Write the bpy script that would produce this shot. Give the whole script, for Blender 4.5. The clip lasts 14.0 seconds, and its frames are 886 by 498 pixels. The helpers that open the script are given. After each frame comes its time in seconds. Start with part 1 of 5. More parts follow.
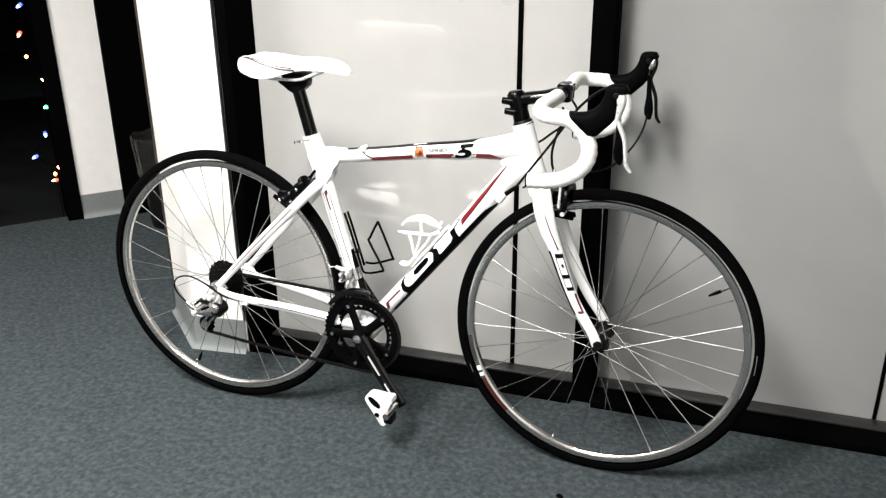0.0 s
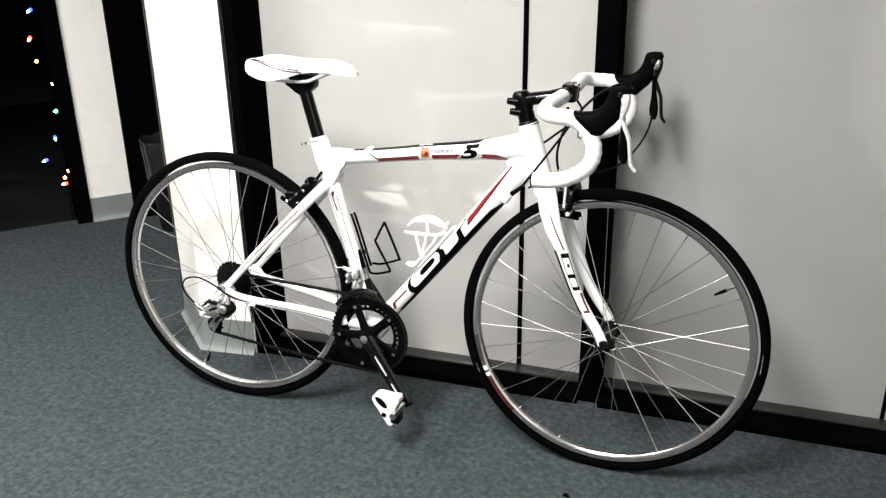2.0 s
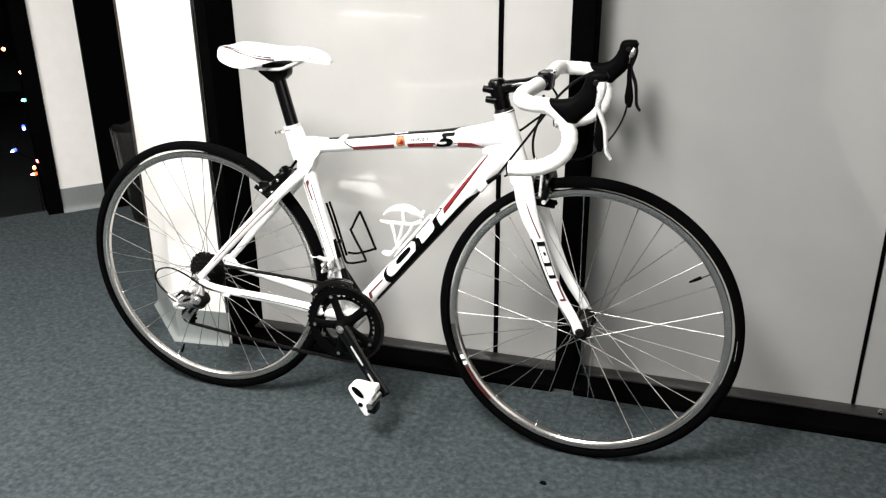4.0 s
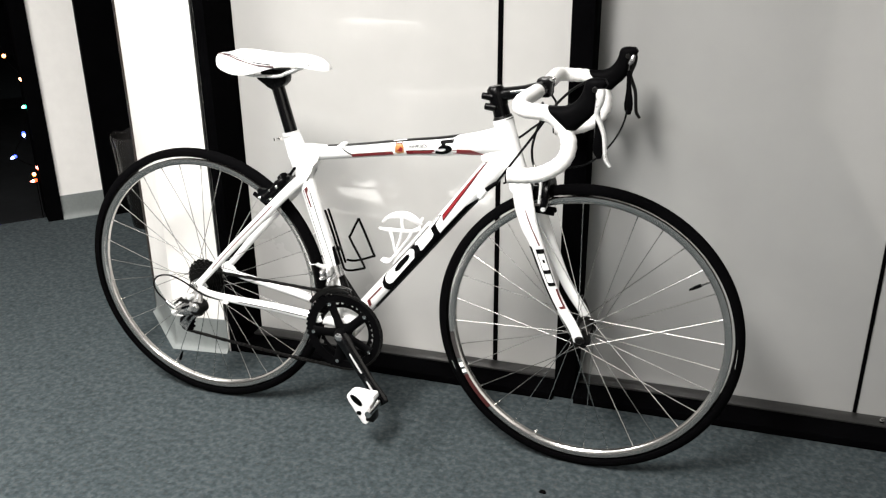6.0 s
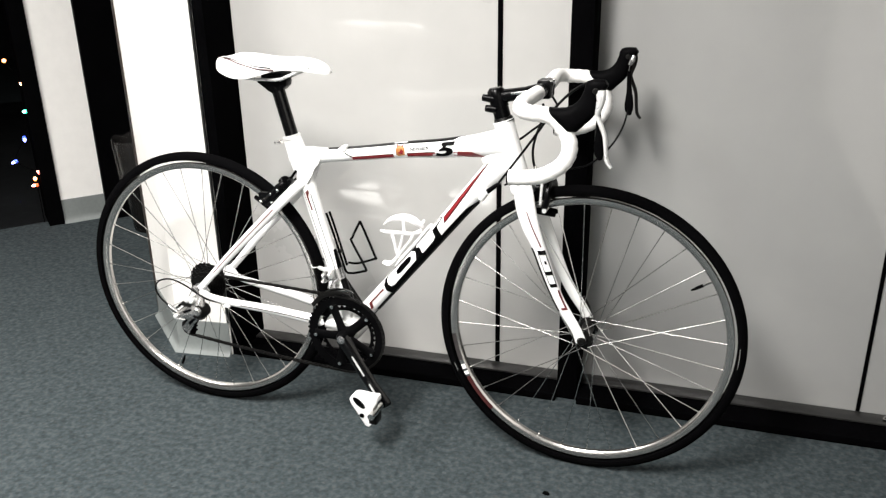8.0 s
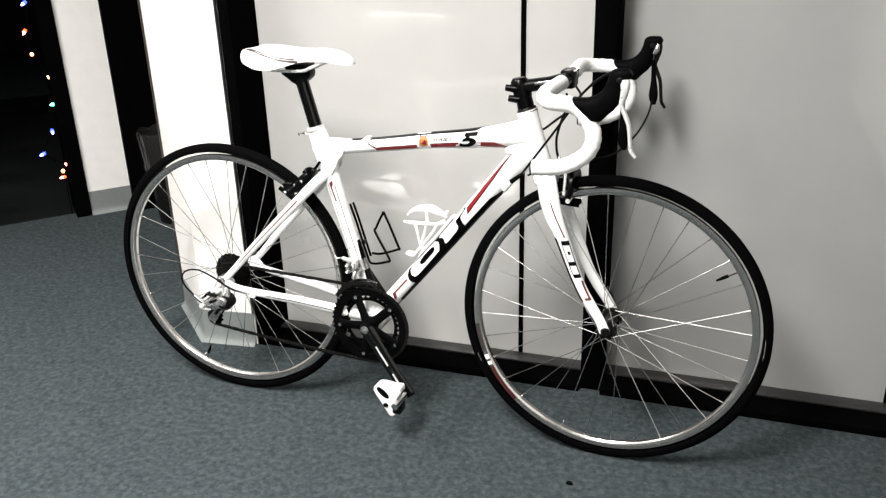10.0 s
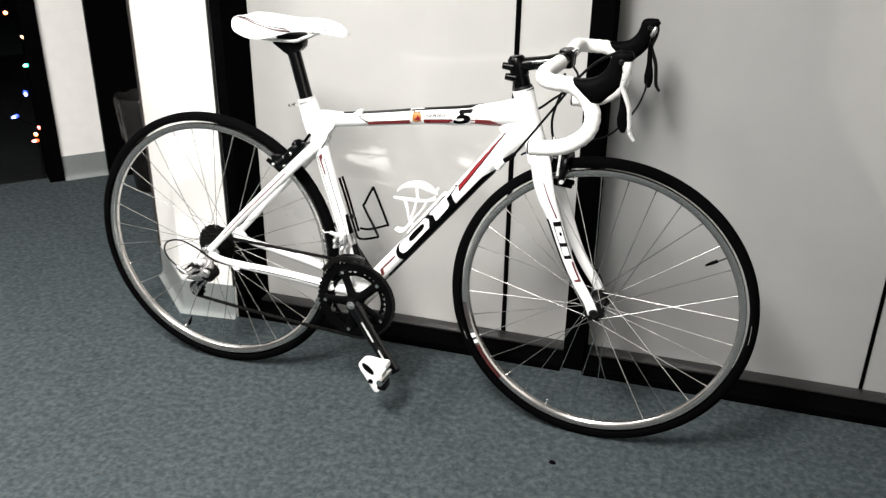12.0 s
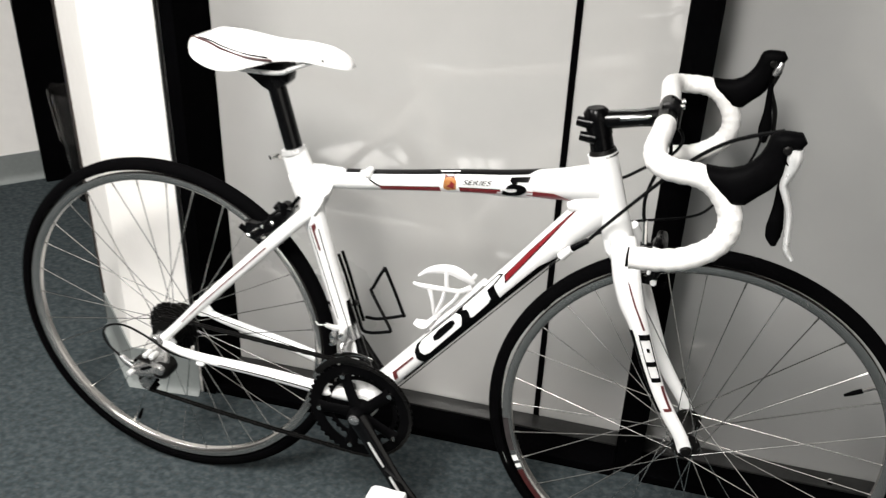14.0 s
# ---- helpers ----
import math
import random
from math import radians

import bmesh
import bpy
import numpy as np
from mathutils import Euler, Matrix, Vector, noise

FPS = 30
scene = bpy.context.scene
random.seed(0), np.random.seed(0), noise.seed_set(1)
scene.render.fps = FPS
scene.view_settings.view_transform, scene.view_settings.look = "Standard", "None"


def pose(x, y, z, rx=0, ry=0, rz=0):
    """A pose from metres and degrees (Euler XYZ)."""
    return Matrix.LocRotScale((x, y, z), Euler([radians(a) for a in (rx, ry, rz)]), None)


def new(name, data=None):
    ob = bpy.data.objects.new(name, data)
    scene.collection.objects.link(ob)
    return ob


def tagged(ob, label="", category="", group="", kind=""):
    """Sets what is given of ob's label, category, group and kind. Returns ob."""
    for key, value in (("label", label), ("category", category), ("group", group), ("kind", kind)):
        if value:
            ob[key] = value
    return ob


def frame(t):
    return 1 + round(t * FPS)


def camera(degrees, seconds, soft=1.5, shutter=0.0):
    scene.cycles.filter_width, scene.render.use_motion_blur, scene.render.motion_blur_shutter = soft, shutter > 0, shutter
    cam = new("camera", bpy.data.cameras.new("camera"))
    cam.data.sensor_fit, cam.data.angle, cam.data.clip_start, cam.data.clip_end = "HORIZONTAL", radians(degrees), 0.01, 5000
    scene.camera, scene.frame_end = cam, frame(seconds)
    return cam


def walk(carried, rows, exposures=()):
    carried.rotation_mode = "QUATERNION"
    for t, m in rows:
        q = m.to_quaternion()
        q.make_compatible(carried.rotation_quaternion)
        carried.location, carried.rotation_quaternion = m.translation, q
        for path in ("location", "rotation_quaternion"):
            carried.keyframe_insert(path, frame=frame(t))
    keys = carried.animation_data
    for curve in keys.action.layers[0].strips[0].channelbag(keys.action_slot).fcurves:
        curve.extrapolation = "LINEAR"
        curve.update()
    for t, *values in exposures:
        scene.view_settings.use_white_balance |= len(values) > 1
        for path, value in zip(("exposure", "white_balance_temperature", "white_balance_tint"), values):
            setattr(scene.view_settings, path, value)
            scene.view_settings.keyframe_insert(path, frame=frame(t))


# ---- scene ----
# camera and its walk
cam = camera(55.68, 14.0, soft=1.3, shutter=0.6)
ROWS = [
    (0.0, 0.4869, -2.0256, 1.1918, 18.630, -21.567, 0.419),
    (0.5, 0.4911, -2.0319, 1.1881, 18.743, -21.126, 0.475),
    (1.0, 0.4928, -2.0325, 1.1876, 19.082, -21.156, 0.612),
    (1.5, 0.4937, -2.0336, 1.1862, 19.196, -21.481, 0.685),
    (2.0, 0.4952, -2.0345, 1.1874, 19.106, -21.298, 0.776),
    (2.5, 0.4940, -2.0355, 1.1884, 18.922, -21.216, 0.606),
    (3.0, 0.4929, -2.0335, 1.1816, 17.686, -22.096, 0.287),
    (5.5, 0.4932, -2.0230, 1.1831, 17.459, -21.702, 0.501),
    (6.0, 0.4959, -2.0208, 1.1809, 17.575, -21.532, 0.434),
    (6.5, 0.4917, -2.0256, 1.1825, 17.605, -21.149, 0.206),
    (7.0, 0.4877, -2.0274, 1.1927, 16.957, -21.072, 0.299),
    (7.5, 0.4978, -2.0259, 1.1829, 16.982, -20.164, 0.062),
    (8.0, 0.4944, -2.0194, 1.1851, 17.475, -21.530, 0.888),
    (10.5, 0.4938, -2.0276, 1.1851, 18.960, -22.116, 1.474),
    (11.0, 0.4890, -2.0455, 1.1813, 18.370, -21.857, 1.251),
    (11.5, 0.4966, -2.0341, 1.1847, 19.390, -22.612, 0.554),
    (12.0, 0.4446, -2.0271, 1.1859, 17.493, -23.811, -0.773),
    (12.3, 0.3871, -1.9973, 1.1867, 15.481, -22.752, -1.300),
    (12.5, 0.3167, -1.9718, 1.2158, 12.814, -22.594, -0.917),
    (12.7, 0.2528, -1.9562, 1.2170, 9.411, -22.885, -0.803),
    (13.0, 0.2162, -1.8657, 1.2114, 7.857, -25.068, -0.549),
    (13.2, 0.2033, -1.7961, 1.2009, 9.711, -24.670, 0.319),
    (13.4, 0.1833, -1.6950, 1.2263, 12.880, -24.958, -0.391),
    (13.5, 0.1749, -1.6509, 1.2288, 15.335, -24.783, -1.387),
    (13.6, 0.1866, -1.6212, 1.2179, 16.847, -23.447, -2.120),
    (13.8, 0.1649, -1.5661, 1.2440, 16.123, -26.376, -1.852),
    (14.0, 0.1604, -1.5262, 1.2262, 15.476, -27.445, -1.995),
]
walk(cam, [(t, pose(x, y, z, 90 + pitch, roll, yaw)) for t, x, y, z, yaw, pitch, roll in ROWS],
     exposures=[(0.0, 0.24), (12.5, 0.24), (13.4, 0.19), (14.0, -0.17)])

# world and light: an office corridor at night, lit by assumed ceiling panels
world = bpy.data.worlds.new("night")
scene.world = world
world.use_nodes = True
world.node_tree.nodes["Background"].inputs["Color"].default_value = (0.02, 0.022, 0.03, 1)
world.node_tree.nodes["Background"].inputs["Strength"].default_value = 0.2
CEIL = 2.7
# first panel follows the shadows; the second and third are added unseen fill
PANELS = [(-0.40, -2.08, 142.0), (-2.10, -1.45, 68.0), (-0.30, -4.6, 20.0)]


def ceiling_lamp(x, y, watts):
    data = bpy.data.lights.new("ceiling_lamp", "AREA")
    data.shape, data.size, data.size_y = "RECTANGLE", 0.56, 1.16
    data.energy, data.color, data.spread = watts, (1.0, 0.975, 0.945), radians(150)
    ob = new("ceiling_lamp", data)
    ob.matrix_world = pose(x, y, CEIL - 0.03)


for px, py, watts in PANELS:
    ceiling_lamp(px, py, watts)


# ---- materials ----
def mat(name, base, rough=0.5, metal=0.0, coat=0.0, vary=0.12, scale=25.0, bump=0.0, bump_scale=200.0, emit=None, spec=0.5, coat_ior=1.5):
    m = bpy.data.materials.new(name)
    m.use_nodes = True
    nt = m.node_tree
    b = nt.nodes["Principled BSDF"]
    b.inputs["Roughness"].default_value = rough
    b.inputs["Metallic"].default_value = metal
    b.inputs["Coat Weight"].default_value = coat
    b.inputs["Coat Roughness"].default_value = 0.06
    b.inputs["Coat IOR"].default_value = coat_ior
    b.inputs["Specular IOR Level"].default_value = spec
    tc = nt.nodes.new("ShaderNodeTexCoord")
    big = nt.nodes.new("ShaderNodeTexNoise")
    big.inputs["Scale"].default_value, big.inputs["Detail"].default_value = scale, 6
    fine = nt.nodes.new("ShaderNodeTexNoise")
    fine.inputs["Scale"].default_value, fine.inputs["Detail"].default_value = scale * 9, 3
    nt.links.new(tc.outputs["Object"], big.inputs["Vector"])
    nt.links.new(tc.outputs["Object"], fine.inputs["Vector"])
    add = nt.nodes.new("ShaderNodeMath")
    add.operation = "ADD"
    nt.links.new(big.outputs["Fac"], add.inputs[0])
    nt.links.new(fine.outputs["Fac"], add.inputs[1])
    ramp = nt.nodes.new("ShaderNodeMapRange")
    ramp.inputs["From Min"].default_value, ramp.inputs["From Max"].default_value = 0.7, 1.3
    nt.links.new(add.outputs[0], ramp.inputs["Value"])
    mix = nt.nodes.new("ShaderNodeMix")
    mix.data_type = "RGBA"
    lo = tuple(max(0.0, c * (1 - vary)) for c in base)
    hi = tuple(min(1.0, c * (1 + vary)) for c in base)
    mix.inputs["A"].default_value, mix.inputs["B"].default_value = (*lo, 1), (*hi, 1)
    nt.links.new(ramp.outputs["Result"], mix.inputs["Factor"])
    nt.links.new(mix.outputs["Result"], b.inputs["Base Color"])
    rr = nt.nodes.new("ShaderNodeMapRange")
    rr.inputs["From Min"].default_value, rr.inputs["From Max"].default_value = 0.3, 0.7
    rr.inputs["To Min"].default_value, rr.inputs["To Max"].default_value = max(0.02, rough * 0.85), min(1, rough * 1.15)
    nt.links.new(big.outputs["Fac"], rr.inputs["Value"])
    nt.links.new(rr.outputs["Result"], b.inputs["Roughness"])
    if bump:
        n = nt.nodes.new("ShaderNodeTexNoise")
        n.inputs["Scale"].default_value, n.inputs["Detail"].default_value = bump_scale, 4
        nt.links.new(tc.outputs["Object"], n.inputs["Vector"])
        bp = nt.nodes.new("ShaderNodeBump")
        bp.inputs["Strength"].default_value, bp.inputs["Distance"].default_value = bump, 0.004
        nt.links.new(n.outputs["Fac"], bp.inputs["Height"])
        nt.links.new(bp.outputs["Normal"], b.inputs["Normal"])
    if emit:
        b.inputs["Emission Color"].default_value = (*emit[0], 1)
        b.inputs["Emission Strength"].default_value = emit[1]
    return m


def carpet_material():
    m = mat("carpet", (0.05, 0.062, 0.07), 0.95, vary=0.0, spec=0.1)
    nt = m.node_tree
    b = nt.nodes["Principled BSDF"]
    tc = nt.nodes.new("ShaderNodeTexCoord")
    tuft = nt.nodes.new("ShaderNodeTexVoronoi")
    tuft.inputs["Scale"].default_value = 150
    fleck = nt.nodes.new("ShaderNodeTexNoise")
    fleck.inputs["Scale"].default_value, fleck.inputs["Detail"].default_value = 70, 6
    wear = nt.nodes.new("ShaderNodeTexNoise")
    wear.inputs["Scale"].default_value, wear.inputs["Detail"].default_value = 5, 5
    for n in (tuft, fleck, wear):
        nt.links.new(tc.outputs["Object"], n.inputs["Vector"])
    ramp = nt.nodes.new("ShaderNodeValToRGB")
    e = ramp.color_ramp.elements
    e[0].position, e[0].color = 0.30, (0.0215, 0.0278, 0.0302, 1)
    e[1].position, e[1].color = 0.72, (0.0510, 0.0612, 0.0650, 1)
    mid = ramp.color_ramp.elements.new(0.5)
    mid.color = (0.0312, 0.0400, 0.0432, 1)
    sep = nt.nodes.new("ShaderNodeSeparateColor")
    nt.links.new(tuft.outputs["Color"], sep.inputs["Color"])
    a = nt.nodes.new("ShaderNodeMath")
    a.operation = "MULTIPLY_ADD"
    a.inputs[1].default_value, a.inputs[2].default_value = 0.12, -0.06
    nt.links.new(sep.outputs["Red"], a.inputs[0])
    s = nt.nodes.new("ShaderNodeMath")
    s.operation = "ADD"
    nt.links.new(a.outputs[0], s.inputs[0])
    nt.links.new(fleck.outputs["Fac"], s.inputs[1])
    w = nt.nodes.new("ShaderNodeMath")
    w.operation = "MULTIPLY_ADD"
    w.inputs[1].default_value = 0.16
    nt.links.new(wear.outputs["Fac"], w.inputs[0])
    nt.links.new(s.outputs[0], w.inputs[2])
    off = nt.nodes.new("ShaderNodeMath")
    off.operation = "SUBTRACT"
    off.inputs[1].default_value = 0.08
    nt.links.new(w.outputs[0], off.inputs[0])
    speck = nt.nodes.new("ShaderNodeMapRange")
    speck.inputs["From Min"].default_value, speck.inputs["From Max"].default_value = 0.955, 1.0
    speck.inputs["To Max"].default_value = 0.22
    nt.links.new(sep.outputs["Green"], speck.inputs["Value"])
    lit = nt.nodes.new("ShaderNodeMath")
    lit.operation = "ADD"
    nt.links.new(off.outputs[0], lit.inputs[0])
    nt.links.new(speck.outputs["Result"], lit.inputs[1])
    mottle = nt.nodes.new("ShaderNodeTexNoise")
    mottle.inputs["Scale"].default_value, mottle.inputs["Detail"].default_value = 40, 4
    nt.links.new(tc.outputs["Object"], mottle.inputs["Vector"])
    blotch = nt.nodes.new("ShaderNodeMath")
    blotch.operation = "MULTIPLY_ADD"
    blotch.inputs[1].default_value, blotch.inputs[2].default_value = 0.42, -0.19
    nt.links.new(mottle.outputs["Fac"], blotch.inputs[0])
    both = nt.nodes.new("ShaderNodeMath")
    both.operation = "ADD"
    nt.links.new(lit.outputs[0], both.inputs[0])
    nt.links.new(blotch.outputs[0], both.inputs[1])
    nt.links.new(both.outputs[0], ramp.inputs["Fac"])
    thread = nt.nodes.new("ShaderNodeTexNoise")
    thread.inputs["Scale"].default_value, thread.inputs["Detail"].default_value = 110, 3
    nt.links.new(tc.outputs["Object"], thread.inputs["Vector"])
    pick = nt.nodes.new("ShaderNodeMapRange")
    pick.inputs["From Min"].default_value, pick.inputs["From Max"].default_value = 0.52, 0.72
    pick.inputs["To Max"].default_value = 0.45
    nt.links.new(thread.outputs["Fac"], pick.inputs["Value"])
    warm = nt.nodes.new("ShaderNodeMix")
    warm.data_type = "RGBA"
    warm.inputs["B"].default_value = (0.056, 0.054, 0.050, 1)
    nt.links.new(pick.outputs["Result"], warm.inputs["Factor"])
    nt.links.new(ramp.outputs["Color"], warm.inputs["A"])
    nt.links.new(warm.outputs["Result"], b.inputs["Base Color"])
    bp = nt.nodes.new("ShaderNodeBump")
    bp.inputs["Strength"].default_value, bp.inputs["Distance"].default_value = 0.45, 0.004
    nt.links.new(s.outputs[0], bp.inputs["Height"])
    nt.links.new(bp.outputs["Normal"], b.inputs["Normal"])
    return m


CARPET = carpet_material()
PAINT = mat("white_wall_paint", (0.80, 0.78, 0.75), 0.6, vary=0.03, scale=3, bump=0.12, bump_scale=160)
GREYWALL = mat("low_bounce_wall_grey", (0.22, 0.22, 0.22), 0.7, vary=0.05, scale=2, bump=0.1, bump_scale=160)
# near-black standing in for shade on the unlit room's walls; also the handle
SHADE_AND_HANDLE = mat("wall_shade_and_handle", (0.03, 0.03, 0.034), 0.8, vary=0.1, scale=2)
CEILING = mat("ceiling_tile", (0.45, 0.45, 0.44), 0.9, vary=0.08, scale=30, bump=0.3, bump_scale=120)
BLACKMETAL = mat("black_anodised_metal", (0.0012, 0.0012, 0.0014), 0.75, vary=0.3, scale=12, spec=0.004)
DOORBLACK = mat("matt_black_door", (0.0015, 0.0014, 0.0014), 0.95, vary=0.3, scale=6, spec=0.0)
BRONZE = mat("dark_bronze_metal", (0.042, 0.034, 0.029), 0.45, 0.4, vary=0.2, scale=15, spec=0.3)
RAIL = mat("grey_rail_metal", (0.029, 0.029, 0.028), 0.4, 0.5, vary=0.2, scale=18)
GLASS = mat("white_back_painted_glass", (0.515, 0.507, 0.490), 0.3, vary=0.03, scale=1.3, coat=1.0, coat_ior=2.05)
GREYGLASS = mat("grey_back_painted_glass", (0.338, 0.337, 0.328), 0.3, vary=0.03, scale=1.3, coat=1.0, coat_ior=1.65)
LEVER = mat("silver_lever", (0.80, 0.80, 0.79), 0.3, 0.45, vary=0.05, scale=40)
VINYL = mat("vinyl_cove_base", (0.17, 0.185, 0.18), 0.5, vary=0.08, scale=10)
ALU = mat("brushed_aluminium", (0.62, 0.62, 0.61), 0.28, 1.0, vary=0.08, scale=40)
RIMALU = mat("rim_aluminium", (0.55, 0.535, 0.515), 0.21, 0.95, vary=0.02, scale=8)
STEEL = mat("polished_steel", (0.72, 0.71, 0.69), 0.16, 1.0, vary=0.06, scale=50)
SPOKE = mat("spoke_steel", (0.60, 0.595, 0.58), 0.23, 1.0, vary=0.05, scale=50)
WHITE = mat("white_gloss_lacquer", (0.86, 0.86, 0.85), 0.25, vary=0.02, scale=8, coat=0.7)
BLACK = mat("black_gloss_lacquer", (0.0015, 0.0015, 0.0017), 0.25, vary=0.3, scale=10, spec=0.12)
RING = mat("black_anodised_alloy", (0.0015, 0.0015, 0.0017), 0.5, vary=0.3, scale=30, spec=0.03)
RED = mat("red_lacquer", (0.20, 0.014, 0.018), 0.3, vary=0.1, scale=10, coat=0.4)
RUBBER = mat("black_rubber", (0.0016, 0.0016, 0.0018), 0.75, vary=0.25, scale=60, bump=0.3, bump_scale=500, spec=0.012)
HOODS = mat("hood_rubber", (0.0015, 0.0015, 0.0017), 0.55, vary=0.2, scale=40, bump=0.12, bump_scale=400, spec=0.02)
TAPE = mat("white_cork_tape", (0.80, 0.79, 0.77), 0.6, vary=0.05, scale=60, bump=0.25, bump_scale=260)
LEATHER = mat("white_saddle_leather", (0.80, 0.79, 0.78), 0.42, vary=0.03, scale=30, bump=0.08, bump_scale=350)
GLOSSBLACK = mat("polished_black_alloy", (0.0015, 0.0015, 0.0017), 0.2, vary=0.2, scale=10, spec=0.3)
DARKSTEEL = mat("dark_steel", (0.010, 0.0095, 0.009), 0.40, 0.7, vary=0.3, scale=60)
SILVER = mat("silver_alloy", (0.50, 0.50, 0.50), 0.25, 0.9, vary=0.12, scale=50)
DERAIL = mat("grey_derailleur_alloy", (0.46, 0.455, 0.445), 0.26, 0.85, vary=0.3, scale=60)
GOLD = mat("gold_badge", (0.40, 0.17, 0.05), 0.35, 0.2, vary=0.3, scale=120)
WHITEPLASTIC = mat("white_composite", (0.80, 0.79, 0.79), 0.4, vary=0.03, scale=30)
GREYCABLE = mat("black_cable_housing", (0.003, 0.003, 0.0033), 0.5, vary=0.2, scale=60, spec=0.08)
LINER = mat("clear_plastic_liner", (0.045, 0.043, 0.041), 0.22, vary=0.3, scale=9)
LINER.node_tree.nodes["Principled BSDF"].inputs["Alpha"].default_value = 0.30
BIN = mat("smoked_plastic", (0.008, 0.0075, 0.007), 0.25, vary=0.2, scale=12)
BIN.node_tree.nodes["Principled BSDF"].inputs["Alpha"].default_value = 0.6
DIFFUSER = mat("lamp_diffuser", (0.9, 0.9, 0.88), 0.6, emit=((1.0, 0.97, 0.92), 6.0))


# ---- building helpers ----
def part(name, bm, material, parent=None, label="", smooth=40):
    me = bpy.data.meshes.new(name)
    bmesh.ops.recalc_face_normals(bm, faces=bm.faces[:])
    bm.to_mesh(me)
    bm.free()
    me.materials.append(material)
    if smooth:
        me.polygons.foreach_set("use_smooth", [True] * len(me.polygons))
        me.set_sharp_from_angle(angle=radians(smooth))
    ob = new(name, me)
    if parent:
        ob.parent = parent
    if label:
        tagged(ob, label)
    return ob


def box(x0, x1, y0, y1, z0, z1, bevel=0.0, bm=None, m=None):
    bm = bm or bmesh.new()
    mm = Matrix.Translation(((x0 + x1) / 2, (y0 + y1) / 2, (z0 + z1) / 2)) @ Matrix.Diagonal((x1 - x0, y1 - y0, z1 - z0, 1))
    got = bmesh.ops.create_cube(bm, size=1.0, matrix=(m @ mm) if m else mm)
    if bevel:
        edges = list({e for v in got["verts"] for e in v.link_edges})
        bmesh.ops.bevel(bm, geom=edges, offset=bevel, segments=2, profile=0.5, affect="EDGES")
    return bm


def prism(outline, z0, z1, bm=None):
    """A plan outline drawn up from z0 to z1."""
    bm = bm or bmesh.new()
    lo = [bm.verts.new((x, y, z0)) for x, y in outline]
    hi = [bm.verts.new((x, y, z1)) for x, y in outline]
    bm.faces.new(lo), bm.faces.new(hi)
    for i in range(len(lo)):
        j = (i + 1) % len(lo)
        bm.faces.new((lo[i], lo[j], hi[j], hi[i]))
    return bm


def plate(outline, w0, w1, bm=None):
    """A side outline (u, z) given thickness across, from w0 to w1."""
    bm = bm or bmesh.new()
    a = [bm.verts.new((u, w0, z)) for u, z in outline]
    b = [bm.verts.new((u, w1, z)) for u, z in outline]
    bm.faces.new(a), bm.faces.new(b)
    for i in range(len(a)):
        j = (i + 1) % len(a)
        bm.faces.new((a[i], a[j], b[j], b[i]))
    return bm


def spline(pts, k):
    pts = np.array(pts, float)
    if k < 2 or len(pts) < 3:
        return pts
    ext = np.vstack([2 * pts[0] - pts[1], pts, 2 * pts[-1] - pts[-2]])
    out = []
    for i in range(1, len(ext) - 2):
        p0, p1, p2, p3 = ext[i - 1:i + 3]
        for j in range(k):
            t = j / k
            out.append(0.5 * (2 * p1 + (p2 - p0) * t + (2 * p0 - 5 * p1 + 4 * p2 - p3) * t * t + (3 * p1 - p0 - 3 * p2 + p3) * t ** 3))
    out.append(pts[-1])
    return np.array(out)


def unit(v):
    return v / (np.linalg.norm(v) or 1.0)


def sweep(path, ra, rb=None, ref=None, n=14, k=1, closed=False, bm=None):
    """A tube along path; ra: half height, rb: half width along ref; k: smoothing steps between points."""
    bm = bm or bmesh.new()
    m = len(path)
    ra = np.broadcast_to(np.array(ra, float), (m,))
    rb = ra if rb is None else np.broadcast_to(np.array(rb, float), (m,))
    pts = spline(path, k)
    s = np.linspace(0, m - 1, len(pts))
    ra, rb = np.interp(s, range(m), ra), np.interp(s, range(m), rb)
    tang = np.gradient(pts, axis=0)
    if closed:
        tang = np.roll(pts, -1, 0) - np.roll(pts, 1, 0)
    side = None
    rings = []
    for p, t, a, b in zip(pts, tang, ra, rb):
        t = unit(t)
        if ref is not None:
            side = np.array(ref, float)
        elif side is None:
            side = np.array((0, 1, 0.0)) if abs(t[1]) < 0.8 else np.array((1.0, 0, 0))
        side = unit(side - t * (side @ t))
        up = np.cross(t, side)
        rings.append([bm.verts.new(p + side * b * math.cos(q) + up * a * math.sin(q)) for q in np.arange(n) * 2 * math.pi / n])
    last = len(rings) if closed else len(rings) - 1
    for i in range(last):
        r0, r1 = rings[i], rings[(i + 1) % len(rings)]
        for j in range(n):
            bm.faces.new((r0[j], r0[(j + 1) % n], r1[(j + 1) % n], r1[j]))
    if not closed:
        bm.faces.new(rings[0]), bm.faces.new(rings[-1])
    return bm


